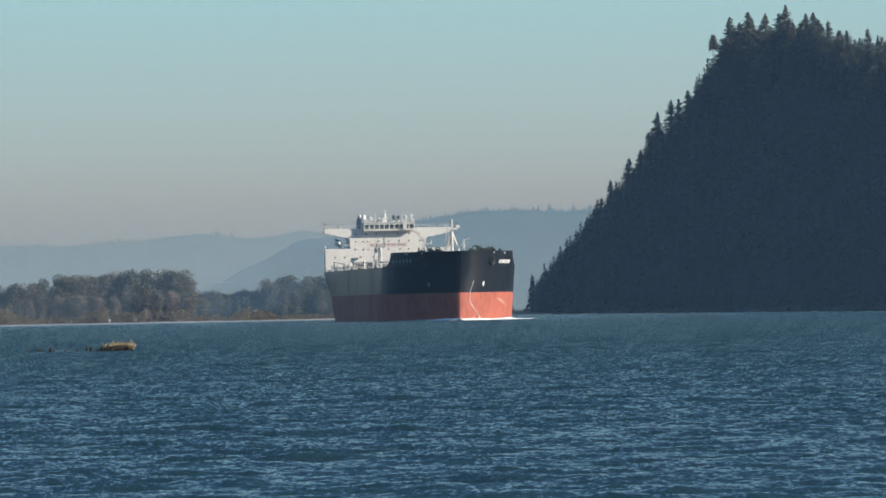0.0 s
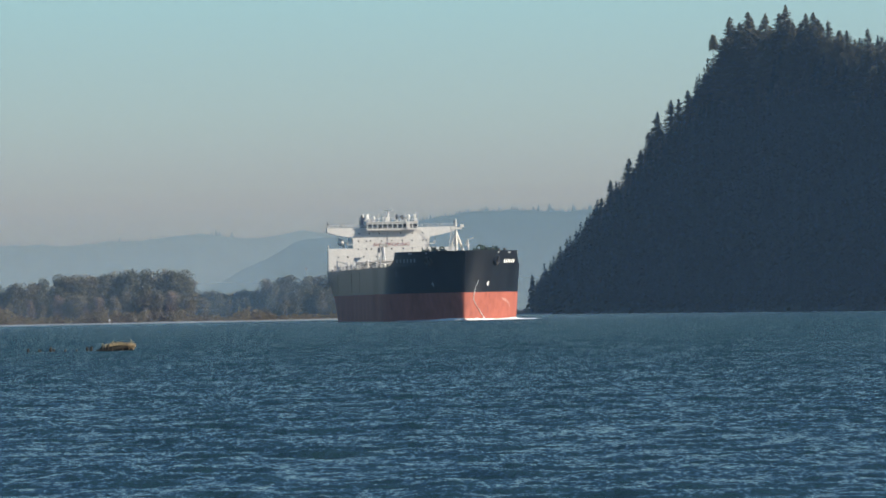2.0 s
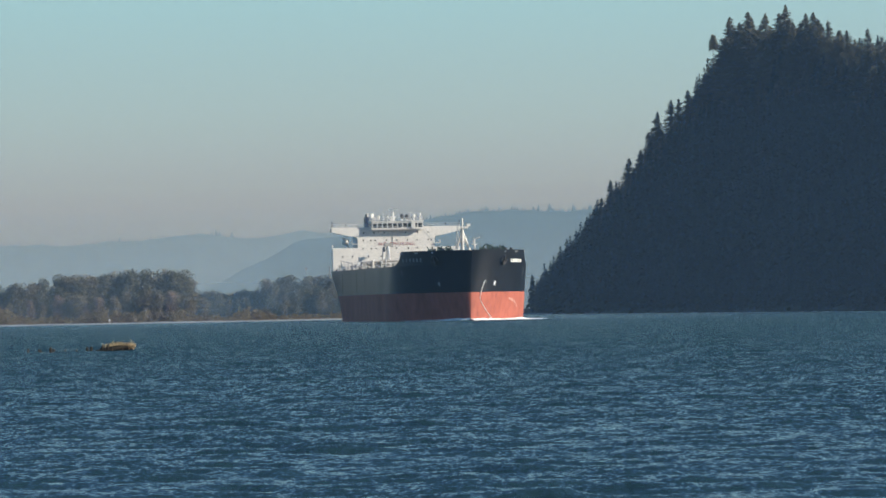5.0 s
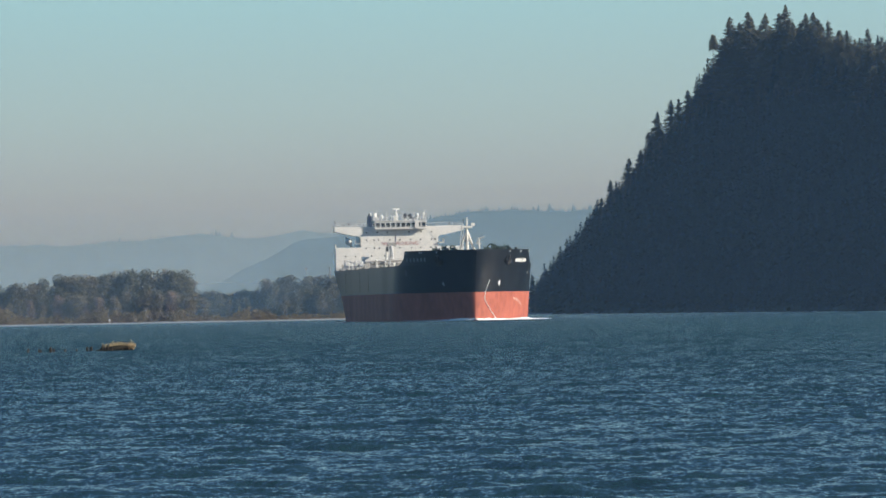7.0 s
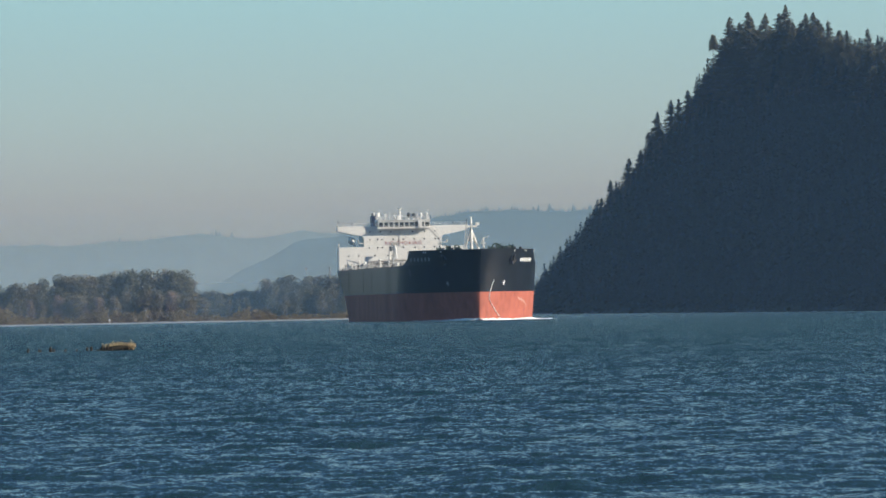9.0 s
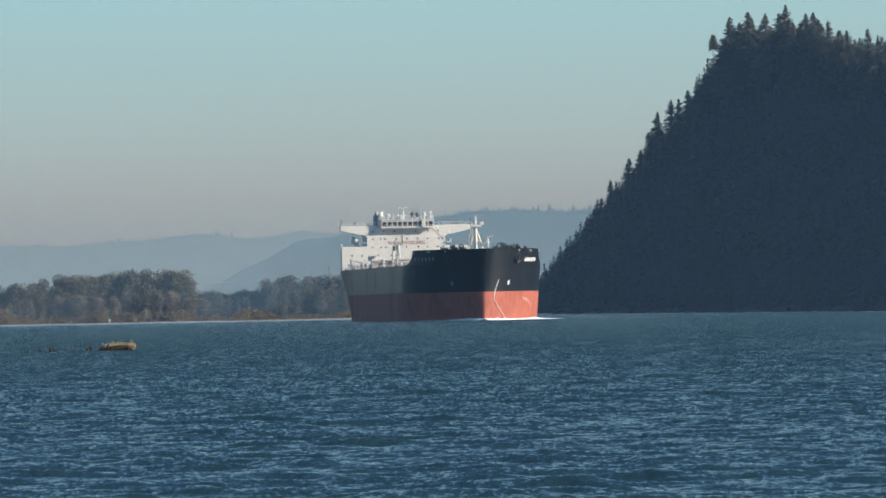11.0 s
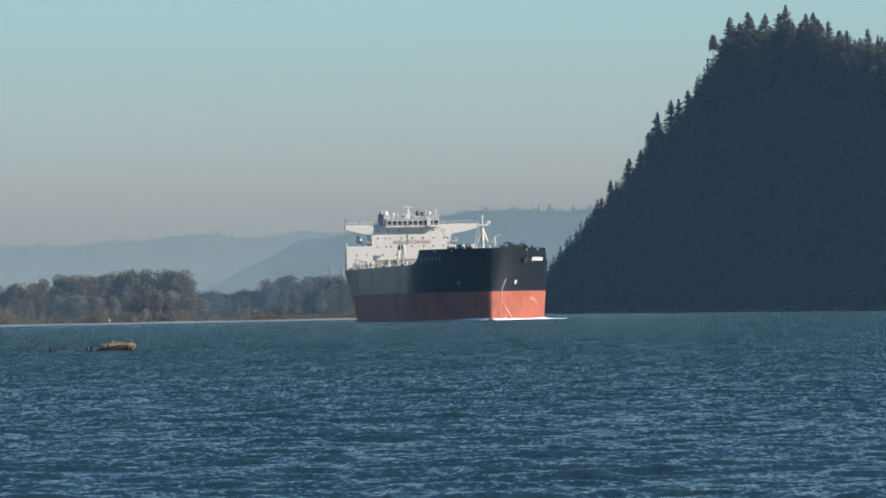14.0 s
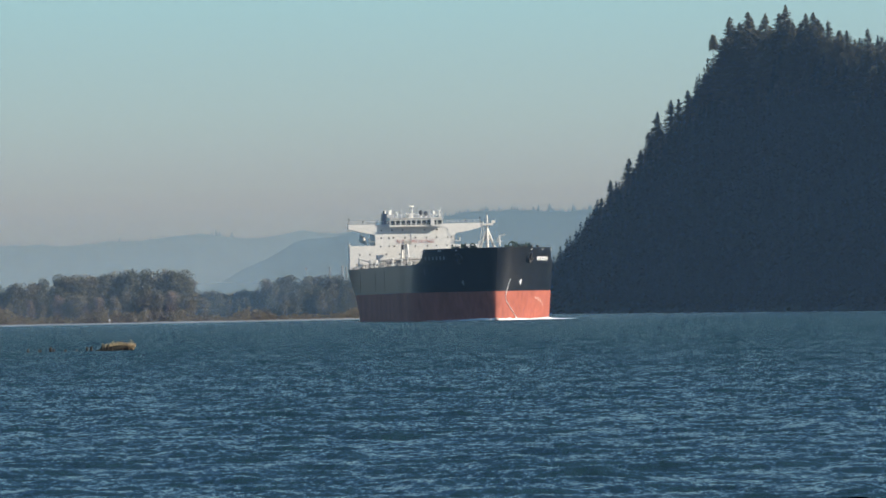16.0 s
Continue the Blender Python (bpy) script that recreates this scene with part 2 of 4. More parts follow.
def build_waves():
    rs = np.random.RandomState(4)
    rows, cols = 1700, 380
    y = 98 * (3020 / 98) ** (np.arange(rows) / (rows - 1))
    half = 0.080 * y + 9
    s = np.linspace(-1, 1, cols)
    X, Y = half[:, None] * s[None, :], np.repeat(y[:, None], cols, 1)
    step = np.maximum(np.gradient(y)[:, None], 2 * half[:, None] / cols)
    Z = np.zeros_like(X)
    for lam in np.geomspace(0.5, 6.5, 64):
        ang = rs.normal(math.radians(84), 0.7)
        k = 2 * math.pi / lam
        amp = 0.0034 * lam * rs.uniform(0.6, 1.3)
        ph = k * (X * math.cos(ang) + Y * math.sin(ang)) + rs.uniform(0, 6.28)
        fade = np.clip(lam / (2.5 * step) - 0.6, 0, 1)
        Z += fade * amp * (np.sin(ph) - 0.25 * np.cos(2 * ph))
    v = np.stack([X, Y, Z], -1).reshape(-1, 3)
    i = np.arange((rows - 1) * cols).reshape(rows - 1, cols)[:, :-1].ravel()
    f = np.stack([i, i + 1, i + cols + 1, i + cols], -1)
    me = bpy.data.meshes.new("waves")
    me.vertices.add(len(v))
    me.vertices.foreach_set("co", v.ravel())
    me.loops.add(f.size)
    me.loops.foreach_set("vertex_index", f.ravel().astype(np.int32))
    me.polygons.add(len(f))
    me.polygons.foreach_set("loop_start", np.arange(0, f.size, 4, dtype=np.int32))
    me.polygons.foreach_set("use_smooth", np.ones(len(f), dtype=bool))
    me.update(calc_edges=True)
    me.materials.append(WATER)
    return tagged(new("waves", me), "short choppy blue wavelets on the river", "waves", kind="stuff")


build_river()
waves = build_waves()


def build_sky():
    v, f = [], []
    for i in range(61):
        a = radians(-42 + 1.4 * i)
        for z in (-20, 60, 200, 500, 900, 1300):
            v.append((4960 * math.sin(a), 4960 * math.cos(a), z))
    for i in range(60):
        for j in range(5):
            f.append((i * 6 + j, i * 6 + j + 1, i * 6 + j + 7, i * 6 + j + 6))
    tagged(sheet("backdrop_sky", v, f, SKY, smooth=True), "hazy pale blue autumn sky", "sky", kind="structure")


build_sky()


def build_haze():
    """Added upright sheets, tinted to stand in for thin haze across the whole valley and ground mist before the ridges.
    """
    thin = "thin blue haze lying over the river valley"
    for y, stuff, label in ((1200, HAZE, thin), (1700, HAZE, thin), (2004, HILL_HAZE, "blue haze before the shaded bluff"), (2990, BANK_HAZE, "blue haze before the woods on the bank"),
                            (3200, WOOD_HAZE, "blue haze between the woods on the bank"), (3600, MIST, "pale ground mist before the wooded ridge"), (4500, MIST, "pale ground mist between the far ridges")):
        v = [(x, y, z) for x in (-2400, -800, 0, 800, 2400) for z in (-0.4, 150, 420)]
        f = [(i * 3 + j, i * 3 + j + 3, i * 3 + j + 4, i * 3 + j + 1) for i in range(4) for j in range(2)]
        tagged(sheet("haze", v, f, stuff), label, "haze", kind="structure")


build_haze()


# ---- land ----
def shore_line(x):
    k = min(1.0, max(0.0, (x + 45) / 70))
    return 2400 + 16 * math.sin(x / 60 + 1.0) + 470 * k * k * (3 - 2 * k)


def build_bank():
    """The low far bank: a pale beach that rises to a flat wooded plain."""
    rs = np.random.RandomState(2)
    xs = np.linspace(-900, 900, 181)
    prof = [(-25, -1.5), (0, -0.05), (8, 0.28), (20, 0.5), (44, 0.7), (200, 0.9), (700, 1.2), (2400, 2.2)]
    v = []
    for x in xs:
        shore = shore_line(x)
        for d, z in prof:
            v.append((x, min(shore + d, 4992), z + rs.uniform(-0.05, 0.05)))
    n = len(prof)
    f = [(i * n + j, (i + 1) * n + j, (i + 1) * n + j + 1, i * n + j + 1) for i in range(len(xs) - 1) for j in range(n - 1)]
    ob = sheet("ground", v, f, SOIL, smooth=True)
    ob.data.materials.append(SAND)
    for p in ob.data.polygons:
        p.material_index = 1 if (p.index % (n - 1)) < 3 else 0
    tagged(ob, "low flat river bank with a pale sandy beach", "river bank", kind="structure")


build_bank()


def hill_height(x, y):
    """The steep bluff along the river: its foot line and its cross-section."""
    foot = 47 + (2950 - y) * 0.1195
    d = x - foot
    wob = 5 * noise.noise(Vector((x * 0.02, y * 0.012, 3.0))) + 2.5 * noise.noise(Vector((x * 0.06, y * 0.05, 9.0)))
    d += wob
    pts = ((0, 0), (5, 5), (12, 17), (23, 32), (36, 46), (51, 66), (64, 79), (75, 87), (79, 104), (92, 108), (130, 113), (220, 116), (500, 120))
    if d <= 0:
        h = -2 - 0.1 * min(-d, 40)
    else:
        h = pts[-1][1]
        for (a, za), (b, zb) in zip(pts, pts[1:]):
            if d < b:
                h = za + (zb - za) * (d - a) / (b - a)
                break
    if h > 0:
        h *= min(1.0, max(0.78, 0.83 + 0.17 * (y - 2380) / 320))
    end = (y - 2905) / 150
    if end > 0:
        h = h * max(0, 1 - end * end) - 2 * min(1, end)
    return h


def build_hill():
    ys = np.arange(2010, 3100, 12)
    offs = np.concatenate([np.arange(-14, 100, 4.0), np.arange(104, 200, 12), np.arange(220, 620, 50)])
    v = []
    for y in ys:
        foot = 47 + (2950 - y) * 0.1195
        for o in offs:
            v.append((foot + o, y, hill_height(foot + o, y)))
    n = len(offs)
    f = [(i * n + j, i * n + j + 1, (i + 1) * n + j + 1, (i + 1) * n + j) for i in range(len(ys) - 1) for j in range(n - 1)]
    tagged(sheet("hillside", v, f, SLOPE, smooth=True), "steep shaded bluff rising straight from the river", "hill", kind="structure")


build_hill()


# ---- conifers ----
def bough_arrays(rs, boughs, wide, sag=0.30):
    """A unit conifer: many small drooping boughs round the stem, ragged towards a thin top."""
    v, f = [], []
    for i in range(boughs):
        k = (i / boughs) ** 0.9
        z = 0.08 + 0.90 * k
        r = (wide * (1 - k) ** 0.85 + 0.006) * rs.uniform(0.45, 1.15) * (1 + 0.12 * math.sin(z * 55))
        a = rs.uniform(0, 6.28)
        c, q, w = math.cos(a), math.sin(a), (0.006 + 0.09 * r) * max(1.0, 28 / boughs ** 0.5)
        drop = sag * r
        n = len(v)
        v += [(0, 0, z + 0.012), (0.6 * r * c - w * q, 0.6 * r * q + w * c, z - drop * 0.4 + rs.uniform(-0.006, 0.006)), (r * c, r * q, z - drop + rs.uniform(-0.01, 0.006)),
              (0.6 * r * c + w * q, 0.6 * r * q - w * c, z - drop * 0.4)]
        f += [(n, n + 1, n + 2), (n, n + 2, n + 3)]
    return np.array(v), np.array(f)


def forest(name, places, arrays, material, label, category="forest"):
    """Many trees that nobody could count, joined: places are (x, y, z, height, spread)."""
    rs = np.random.RandomState(len(places))
    vs, fs, base = [], [], 0
    for x, y, z, h, w in places:
        v, f = arrays[rs.randint(len(arrays))]
        a = rs.uniform(0, 6.28)
        c, s = math.cos(a) * h * w, math.sin(a) * h * w
        q = np.empty_like(v)
        q[:, 0] = x + v[:, 0] * c - v[:, 1] * s
        q[:, 1] = y + v[:, 0] * s + v[:, 1] * c
        q[:, 2] = z + v[:, 2] * h
        vs.append(q)
        fs.append(f + base)
        base += len(v)
    ob = sheet(name, np.concatenate(vs).tolist(), np.concatenate(fs).tolist(), material)
    return tagged(ob, label, category, kind="stuff")


rs_f = np.random.RandomState(11)
CONE = []
for _ in range(5):
    ring = [(0.2 * rs_f.uniform(0.7, 1.2) * math.cos(k * 1.2566), 0.2 * rs_f.uniform(0.7, 1.2) * math.sin(k * 1.2566), rs_f.uniform(0, 0.12)) for k in range(5)]
    CONE.append((np.array(ring + [(0, 0, 1.0)]), np.array([(k, (k + 1) % 5, 5) for k in range(5)])))
FOREST = [bough_arrays(rs_f, 80, rs_f.uniform(0.20, 0.27), 0.5) for _ in range(10)]

spots = []
for y in np.arange(2014, 3000, 6.0):
    foot = 47 + (2950 - y) * 0.1195
    for o in np.concatenate([np.arange(1, 54, 5.0), np.arange(54, 100, 3.0), np.arange(104, 150, 7.0)]):
        x, yy = foot + o + rs_f.uniform(-2.5, 2.5), y + rs_f.uniform(-3, 3)
        z = hill_height(x, yy)
        if z > 0.3:
            tall = rs_f.uniform(12, 23) if 12 < o < 54 else rs_f.uniform(12, 18) if 54 <= o < 77 else rs_f.uniform(13, 21) * (1.0 if y > 2700 else 0.72) if o < 95 else rs_f.uniform(8, 14)
            spots.append((x, yy, z - 1.5, tall, rs_f.uniform(0.9, 1.35)))
for k in range(46):
    spots.append((rs_f.uniform(43, 54), rs_f.uniform(2905, 2950), -0.4, rs_f.uniform(5, 11), rs_f.uniform(1.3, 1.9)))
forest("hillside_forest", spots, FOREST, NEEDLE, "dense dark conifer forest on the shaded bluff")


def fir_arrays(rs, wide, bare, blunt):
    """An old fir, height 1: whorls of uneven boughs, each a row of drooping needle sprays, with gaps and a lopsided crown."""
    v, f = [], []
    whorls = 46
    heavy = rs.uniform(0, 6.28)
    for i in range(whorls):
        k = i / (whorls - 1)
        z = bare + (0.985 - bare) * k
        reach = wide * ((1 - k) ** blunt) * (0.82 + 0.22 * math.sin(i * 2.4 + heavy) ** 2) + 0.014
        for b in range(rs.randint(8, 13)):
            a = rs.uniform(0, 6.28)
            r = reach * rs.uniform(0.45, 1.10) * (1 + 0.22 * math.cos(a - heavy))
            if rs.uniform() < 0.10:
                continue
            rise, c, q = rs.uniform(-0.45, 0.12) if k < 0.75 else rs.uniform(0.0, 0.5), math.cos(a), math.sin(a)
            sprays, lift = max(2, int(r / 0.026)), rs.uniform(-0.014, 0.014)
            for m in range(sprays):
                d = r * (m + rs.uniform(0.3, 1.0)) / sprays
                w, e = (0.012 + 0.12 * r) * rs.uniform(0.6, 1.3), 0.013 + 0.16 * r
                zc = z + rise * d + lift + rs.uniform(-0.008, 0.008)
                n = len(v)
                v += [(d * c - e * c, d * q - e * q, zc + 0.006), (d * c - w * q, d * q + w * c, zc - rs.uniform(0.004, 0.022)), (d * c + e * c, d * q + e * q, zc - rs.uniform(0.0, 0.02)), (d * c + w * q, d * q - w * c, zc - rs.uniform(0.004, 0.022))]
                f += [(n, n + 1, n + 2), (n, n + 2, n + 3)]
    return np.array(v), np.array(f)


def build_conifer(rs, wide, bare, blunt, label):
    """A single tall conifer on the crest: trunk, boughs; unit height."""
    t = empty("conifer", Matrix(), label, "tree", "conifers along the crest")
    part("trunk", rod(bmesh.new(), (0, 0, -0.05), (0, 0, 0.97), 0.013, 0.002, 6), BARK, t)
    v, f = fir_arrays(rs, wide, bare, blunt)
    sheet("crown", v.tolist(), f.tolist(), NEEDLE_LIT, t)
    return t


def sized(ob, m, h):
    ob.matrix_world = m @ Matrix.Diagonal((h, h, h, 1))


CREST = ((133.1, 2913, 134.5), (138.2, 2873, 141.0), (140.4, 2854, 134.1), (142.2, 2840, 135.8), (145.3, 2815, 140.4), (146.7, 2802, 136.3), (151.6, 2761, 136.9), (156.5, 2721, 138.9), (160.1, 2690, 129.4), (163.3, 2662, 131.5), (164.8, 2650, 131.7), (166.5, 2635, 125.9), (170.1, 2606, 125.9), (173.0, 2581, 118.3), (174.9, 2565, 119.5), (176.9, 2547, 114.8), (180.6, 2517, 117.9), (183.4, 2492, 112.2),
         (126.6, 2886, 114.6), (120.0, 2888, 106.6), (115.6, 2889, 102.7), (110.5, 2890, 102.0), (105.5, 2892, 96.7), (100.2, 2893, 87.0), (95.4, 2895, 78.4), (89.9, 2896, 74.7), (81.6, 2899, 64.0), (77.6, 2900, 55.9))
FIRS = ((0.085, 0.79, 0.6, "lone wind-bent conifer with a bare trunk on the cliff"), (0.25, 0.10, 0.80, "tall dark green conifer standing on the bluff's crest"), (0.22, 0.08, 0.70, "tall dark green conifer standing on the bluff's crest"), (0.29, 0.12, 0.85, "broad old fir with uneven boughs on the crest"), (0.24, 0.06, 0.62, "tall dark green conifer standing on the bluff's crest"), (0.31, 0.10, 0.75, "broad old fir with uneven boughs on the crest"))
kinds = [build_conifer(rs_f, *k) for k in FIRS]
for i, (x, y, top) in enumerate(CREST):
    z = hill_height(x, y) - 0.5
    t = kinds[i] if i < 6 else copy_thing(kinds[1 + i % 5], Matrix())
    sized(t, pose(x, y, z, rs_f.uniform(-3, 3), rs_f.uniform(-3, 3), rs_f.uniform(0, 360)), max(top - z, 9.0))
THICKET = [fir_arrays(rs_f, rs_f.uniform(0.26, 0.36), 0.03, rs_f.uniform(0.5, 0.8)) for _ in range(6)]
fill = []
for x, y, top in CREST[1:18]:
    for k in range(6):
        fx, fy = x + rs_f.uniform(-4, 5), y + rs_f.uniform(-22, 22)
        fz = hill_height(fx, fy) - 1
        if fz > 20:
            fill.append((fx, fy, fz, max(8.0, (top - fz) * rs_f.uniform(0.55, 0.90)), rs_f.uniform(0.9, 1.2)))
forest("crest_thicket", fill, THICKET, NEEDLE_LIT, "crowded dark conifers along the bluff's crest")


# ---- broadleaf trees on the far bank ----
def leaf_arrays(rs, lobes, leaves, size, slim=0.3, low=0.14):
    """A crown of many small leaf sprays in uneven clumps; height 1."""
    v, f = [], []
    centres = []
    for i in range(lobes):
        z = low + (0.92 - low) * (i + rs.uniform(0, 1)) / lobes
        r = slim * math.sin(math.pi * min(0.95, max(0.22, (z + 0.05) / 1.08))) * rs.uniform(0.2, 0.95)
        a = rs.uniform(0, 6.28)
        centres.append((r * math.cos(a), r * math.sin(a), z, rs.uniform(0.09, 0.16)))
    for i in range(leaves):
        cx, cy, cz, cr = centres[i % lobes]
        d = rs.normal(size=3)
        d *= cr * rs.uniform(0.55, 1.05) / np.linalg.norm(d)
        c = np.array([cx, cy, cz]) + d * np.array([1, 1, 0.85])
        c[2] = min(c[2], 1.0)
        a, b = rs.normal(size=3), rs.normal(size=3)
        a *= size * rs.uniform(0.6, 1.3) / np.linalg.norm(a)
        b -= a * (a @ b) / (a @ a)
        b *= size * rs.uniform(0.4, 0.9) / np.linalg.norm(b)
        n = len(v)
        v += [c - a, c - b * 0.7, c + a, c + b]
        f.append((n, n + 1, n + 2, n + 3))
    return np.array(v), np.array(f), centres


def build_broadleaf(rs, leaf, label):
    t = empty("tree", Matrix(), label, "tree", "trees on the far bank")
    v, f, cs = leaf_arrays(rs, 34, 3000, 0.0205, 0.23)
    bm = rod(bmesh.new(), (0, 0, -0.03), (0.01, 0, 0.55), 0.02, 0.009, 7)
    for cx, cy, cz, _ in cs[::2]:
        rod(bm, (0.005, 0, max(0.2, cz - 0.22)), (cx, cy, cz), 0.007, 0.003, 5)
    part("trunk", bm, BARK, t)
    sheet("crown", v.tolist(), f.tolist(), leaf, t)
    return t


TREES = []
for leaf, label in ((LEAF[0], "olive green riverside cottonwood in autumn leaf"), (LEAF[1], "green riverside cottonwood on the low bank"), (LEAF[2], "rusty orange autumn tree on the low bank")):
    for k in range(3):
        TREES.append(build_broadleaf(rs_f, leaf, label))
used = set()


def plant(x, y, h, kind, wide=1.0, z=1.6):
    t = TREES[kind]
    if kind in used:
        t = copy_thing(t, Matrix())
    used.add(kind)
    t.matrix_world = pose(x, y, z, 0, 0, rs_f.uniform(0, 360)) @ Matrix.Diagonal((h * wide, h * wide, h, 1))


def profile(pts, x):
    for (a, za), (b, zb) in zip(pts, pts[1:]):
        if a <= x <= b:
            return za + (zb - za) * (x - a) / (b - a)
    return pts[0][1] if x < pts[0][0] else pts[-1][1]


NEAR_WOOD = ((-300, 20), (-226, 17), (-208, 18), (-199, 22), (-185, 22), (-177, 20.5), (-168, 23.5), (-150, 23), (-143, 24), (-134, 22), (-128, 23), (-121, 20), (-117, 13), (-113, 7))
FAR_WOOD = ((-160, 14), (-130, 15), (-104, 15.5), (-98, 18), (-88, 21), (-60, 20), (-30, 20), (0, 18), (30, 10), (44, 5))
x = -262.0
while x < -129:
    for row in range(3):
        h = (profile(NEAR_WOOD, x) + 3.0) * (1.0 if row == 1 else rs_f.uniform(0.62, 0.97)) + rs_f.uniform(-1, 0.6)
        kind = (0, 1, 2, 3, 4, 5, 0, 3, 1)[rs_f.randint(9)] if row else (6, 7, 8, 0, 1, 2)[rs_f.randint(6)]
        if row == 0:
            h *= 0.62
        plant(x + rs_f.uniform(-2.5, 2.5), 3052 + row * 13 + rs_f.uniform(-4, 4), h - 1.2, kind, rs_f.uniform(0.85, 1.15))
    x += rs_f.uniform(3.2, 5.0)
x = -150.0
while x < 36:
    for row in range(2):
        h = (profile(FAR_WOOD, x) + (0.5 if x < -98 else 2.5)) * (1.0 if row else rs_f.uniform(0.6, 0.95)) + rs_f.uniform(-1, 0.5)
        plant(x + rs_f.uniform(-2.5, 2.5), 3290 + row * 16 + rs_f.uniform(-5, 5), h - 1.0, (3, 4, 5, 3, 4, 5, 0)[rs_f.randint(7)], rs_f.uniform(0.9, 1.2))
    x += rs_f.uniform(3.6, 5.2)
for x, y, h, kind in ((-66, 3216, 13, 0), (-60, 3225, 15, 1), (-86, 3220, 11, 1), (-49, 3222, 14, 2)):
    plant(x, y, h, kind, 1.0)

BUSH = [leaf_arrays(rs_f, 14, 420, 0.052, 0.6, 0.03)[:2] for _ in range(4)]
CROWN = [leaf_arrays(rs_f, 16, 340, 0.06, 0.3, 0.05)[:2] for _ in range(4)]
scrub, scrub_b, back = [], [], []
for x in np.arange(-225, 45, 1.2):
    for k in range(2):
        h = (1.4 + 6.5 * max(0, 0.45 + noise.noise(Vector((x * 0.07, k * 9.0, 4.0))))) * rs_f.uniform(0.6, 1.1) * (1.0 if x < -112 else 0.7)
        y = shore_line(x) + rs_f.uniform(14, 62)
        (scrub if rs_f.uniform() < 0.4 else scrub_b).append((x + rs_f.uniform(-1, 1), y, 0.35, h, rs_f.uniform(0.8, 1.3)))
for x in np.arange(-300, 40, 4.0):
    hh = profile(NEAR_WOOD, x) if x < -138 else profile(FAR_WOOD, x)
    back.append((x, (3110 if x < -138 else 3340) + rs_f.uniform(-8, 8), 1.4, hh * rs_f.uniform(0.75, 0.92), 1.4))
    back.append((x + 2, (3120 if x < -138 else 3350) + rs_f.uniform(-8, 8), 1.0, hh * rs_f.uniform(0.4, 0.6), 2.2))
for x in np.arange(-165, -98, 2.4):
    back.append((x, 3338 + rs_f.uniform(-10, 10), 1.0, profile(FAR_WOOD, x) * rs_f.uniform(0.82, 1.0), 1.5))
# unseen taller wood far to the left, added to darken the hull's reflections
for x in np.arange(-1500, -345, 9.0):
    for y, k in ((3060, 1.0), (3085, 1.1)):
        back.append((x + rs_f.uniform(-3, 3), y + rs_f.uniform(-8, 8), 1.0, rs_f.uniform(24, 30) * k, 1.5))
forest("bank_scrub", scrub, BUSH, RUST_BUSH, "rusty autumn scrub along the beach", "scrub")
forest("willow_scrub", scrub_b, BUSH, LEAF[0], "olive willow scrub along the beach", "scrub")
forest("far_wood", back, CROWN, LEAF[1], "dense wood behind the bank's trees", "woodland")
forest("crest_scrub", [(q[0] + dx, q[1] + dy, hill_height(q[0] + dx, q[1] + dy) - 1, rs_f.uniform(6, 11), 0.7) for q in CREST[8:18] for dx, dy in ((rs_f.uniform(-9, 3), rs_f.uniform(-25, 10)), (rs_f.uniform(-6, 6), rs_f.uniform(-25, 10)), (rs_f.uniform(-9, 0), rs_f.uniform(-12, 12)))], BUSH, RUST_BUSH, "brown autumn scrub on the bluff's crest", "scrub")
for t in [t for i, t in enumerate(TREES) if i not in used]:
    for o in (*t.children, t):
        bpy.data.objects.remove(o)


# ---- far ridges ----
def build_ridge(name, d, crest, material, label, seed):
    """A wooded ridge in the distance: a slope up to its crest, a back side, and a fringe of trees."""
    rs = np.random.RandomState(seed)
    xs = np.arange(crest[0][0], crest[-1][0], 6.0)
    v, f = [], []

    def crest_height(x):
        return profile(crest, x) + LIFT[seed] + 3.0 * noise.noise(Vector((x * 0.035, seed, 0.5))) + 1.6 * noise.noise(Vector((x * 0.11, seed, 7.5)))

    rows = ((-330, 0.0), (-260, 0.25), (-180, 0.52), (-100, 0.76), (-40, 0.94), (0, 1.0), (60, 0.6), (90, 0.0))
    for x in xs:
        h = crest_height(x)
        for dy, k in rows:
            wob = 1 + 0.10 * noise.noise(Vector((x * 0.012, dy * 0.02, seed)))
            v.append((x, d + dy, 1.5 + max(0, h - 1.5) * k * (wob if 0 < k < 1 else 1)))
    n = len(rows)
    for i in range(len(xs) - 1):
        for j in range(n - 1):
            f.append((i * n + j, (i + 1) * n + j, (i + 1) * n + j + 1, i * n + j + 1))
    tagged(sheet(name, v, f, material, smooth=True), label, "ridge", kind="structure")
    trees = []
    for x in np.arange(crest[0][0], crest[-1][0], 1.5):
        h = crest_height(x)
        big = rs.uniform() < 0.06
        trees.append((x + rs.uniform(-1, 1), d - 3, h - 2, (rs.uniform(2.5, 5.5) + (3 if big else 0)) * ((1.0 if x > -60 else 0.5) if seed == 3 else 0.55), 1.3))
    for x, h in ((-262, 6.5), (-187, 5.5), (-184, 6.5), (-181, 5), (-171, 6.5)) if seed == 8 else ():
        trees.append((x, d - 3, crest_height(x) - 1.5, h, 1.7))
    for k in range(350 if seed == 3 else 0):
        x, q = rs.uniform(crest[0][0], crest[-1][0]), rs.uniform(0.2, 0.9)
        h = profile(crest, x)
        trees.append((x, d - 330 + 300 * q - 4, max(1, h * (1.04 * q - 0.03)) - 2, rs.uniform(3, 6), 1.6))
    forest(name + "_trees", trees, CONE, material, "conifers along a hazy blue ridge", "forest")


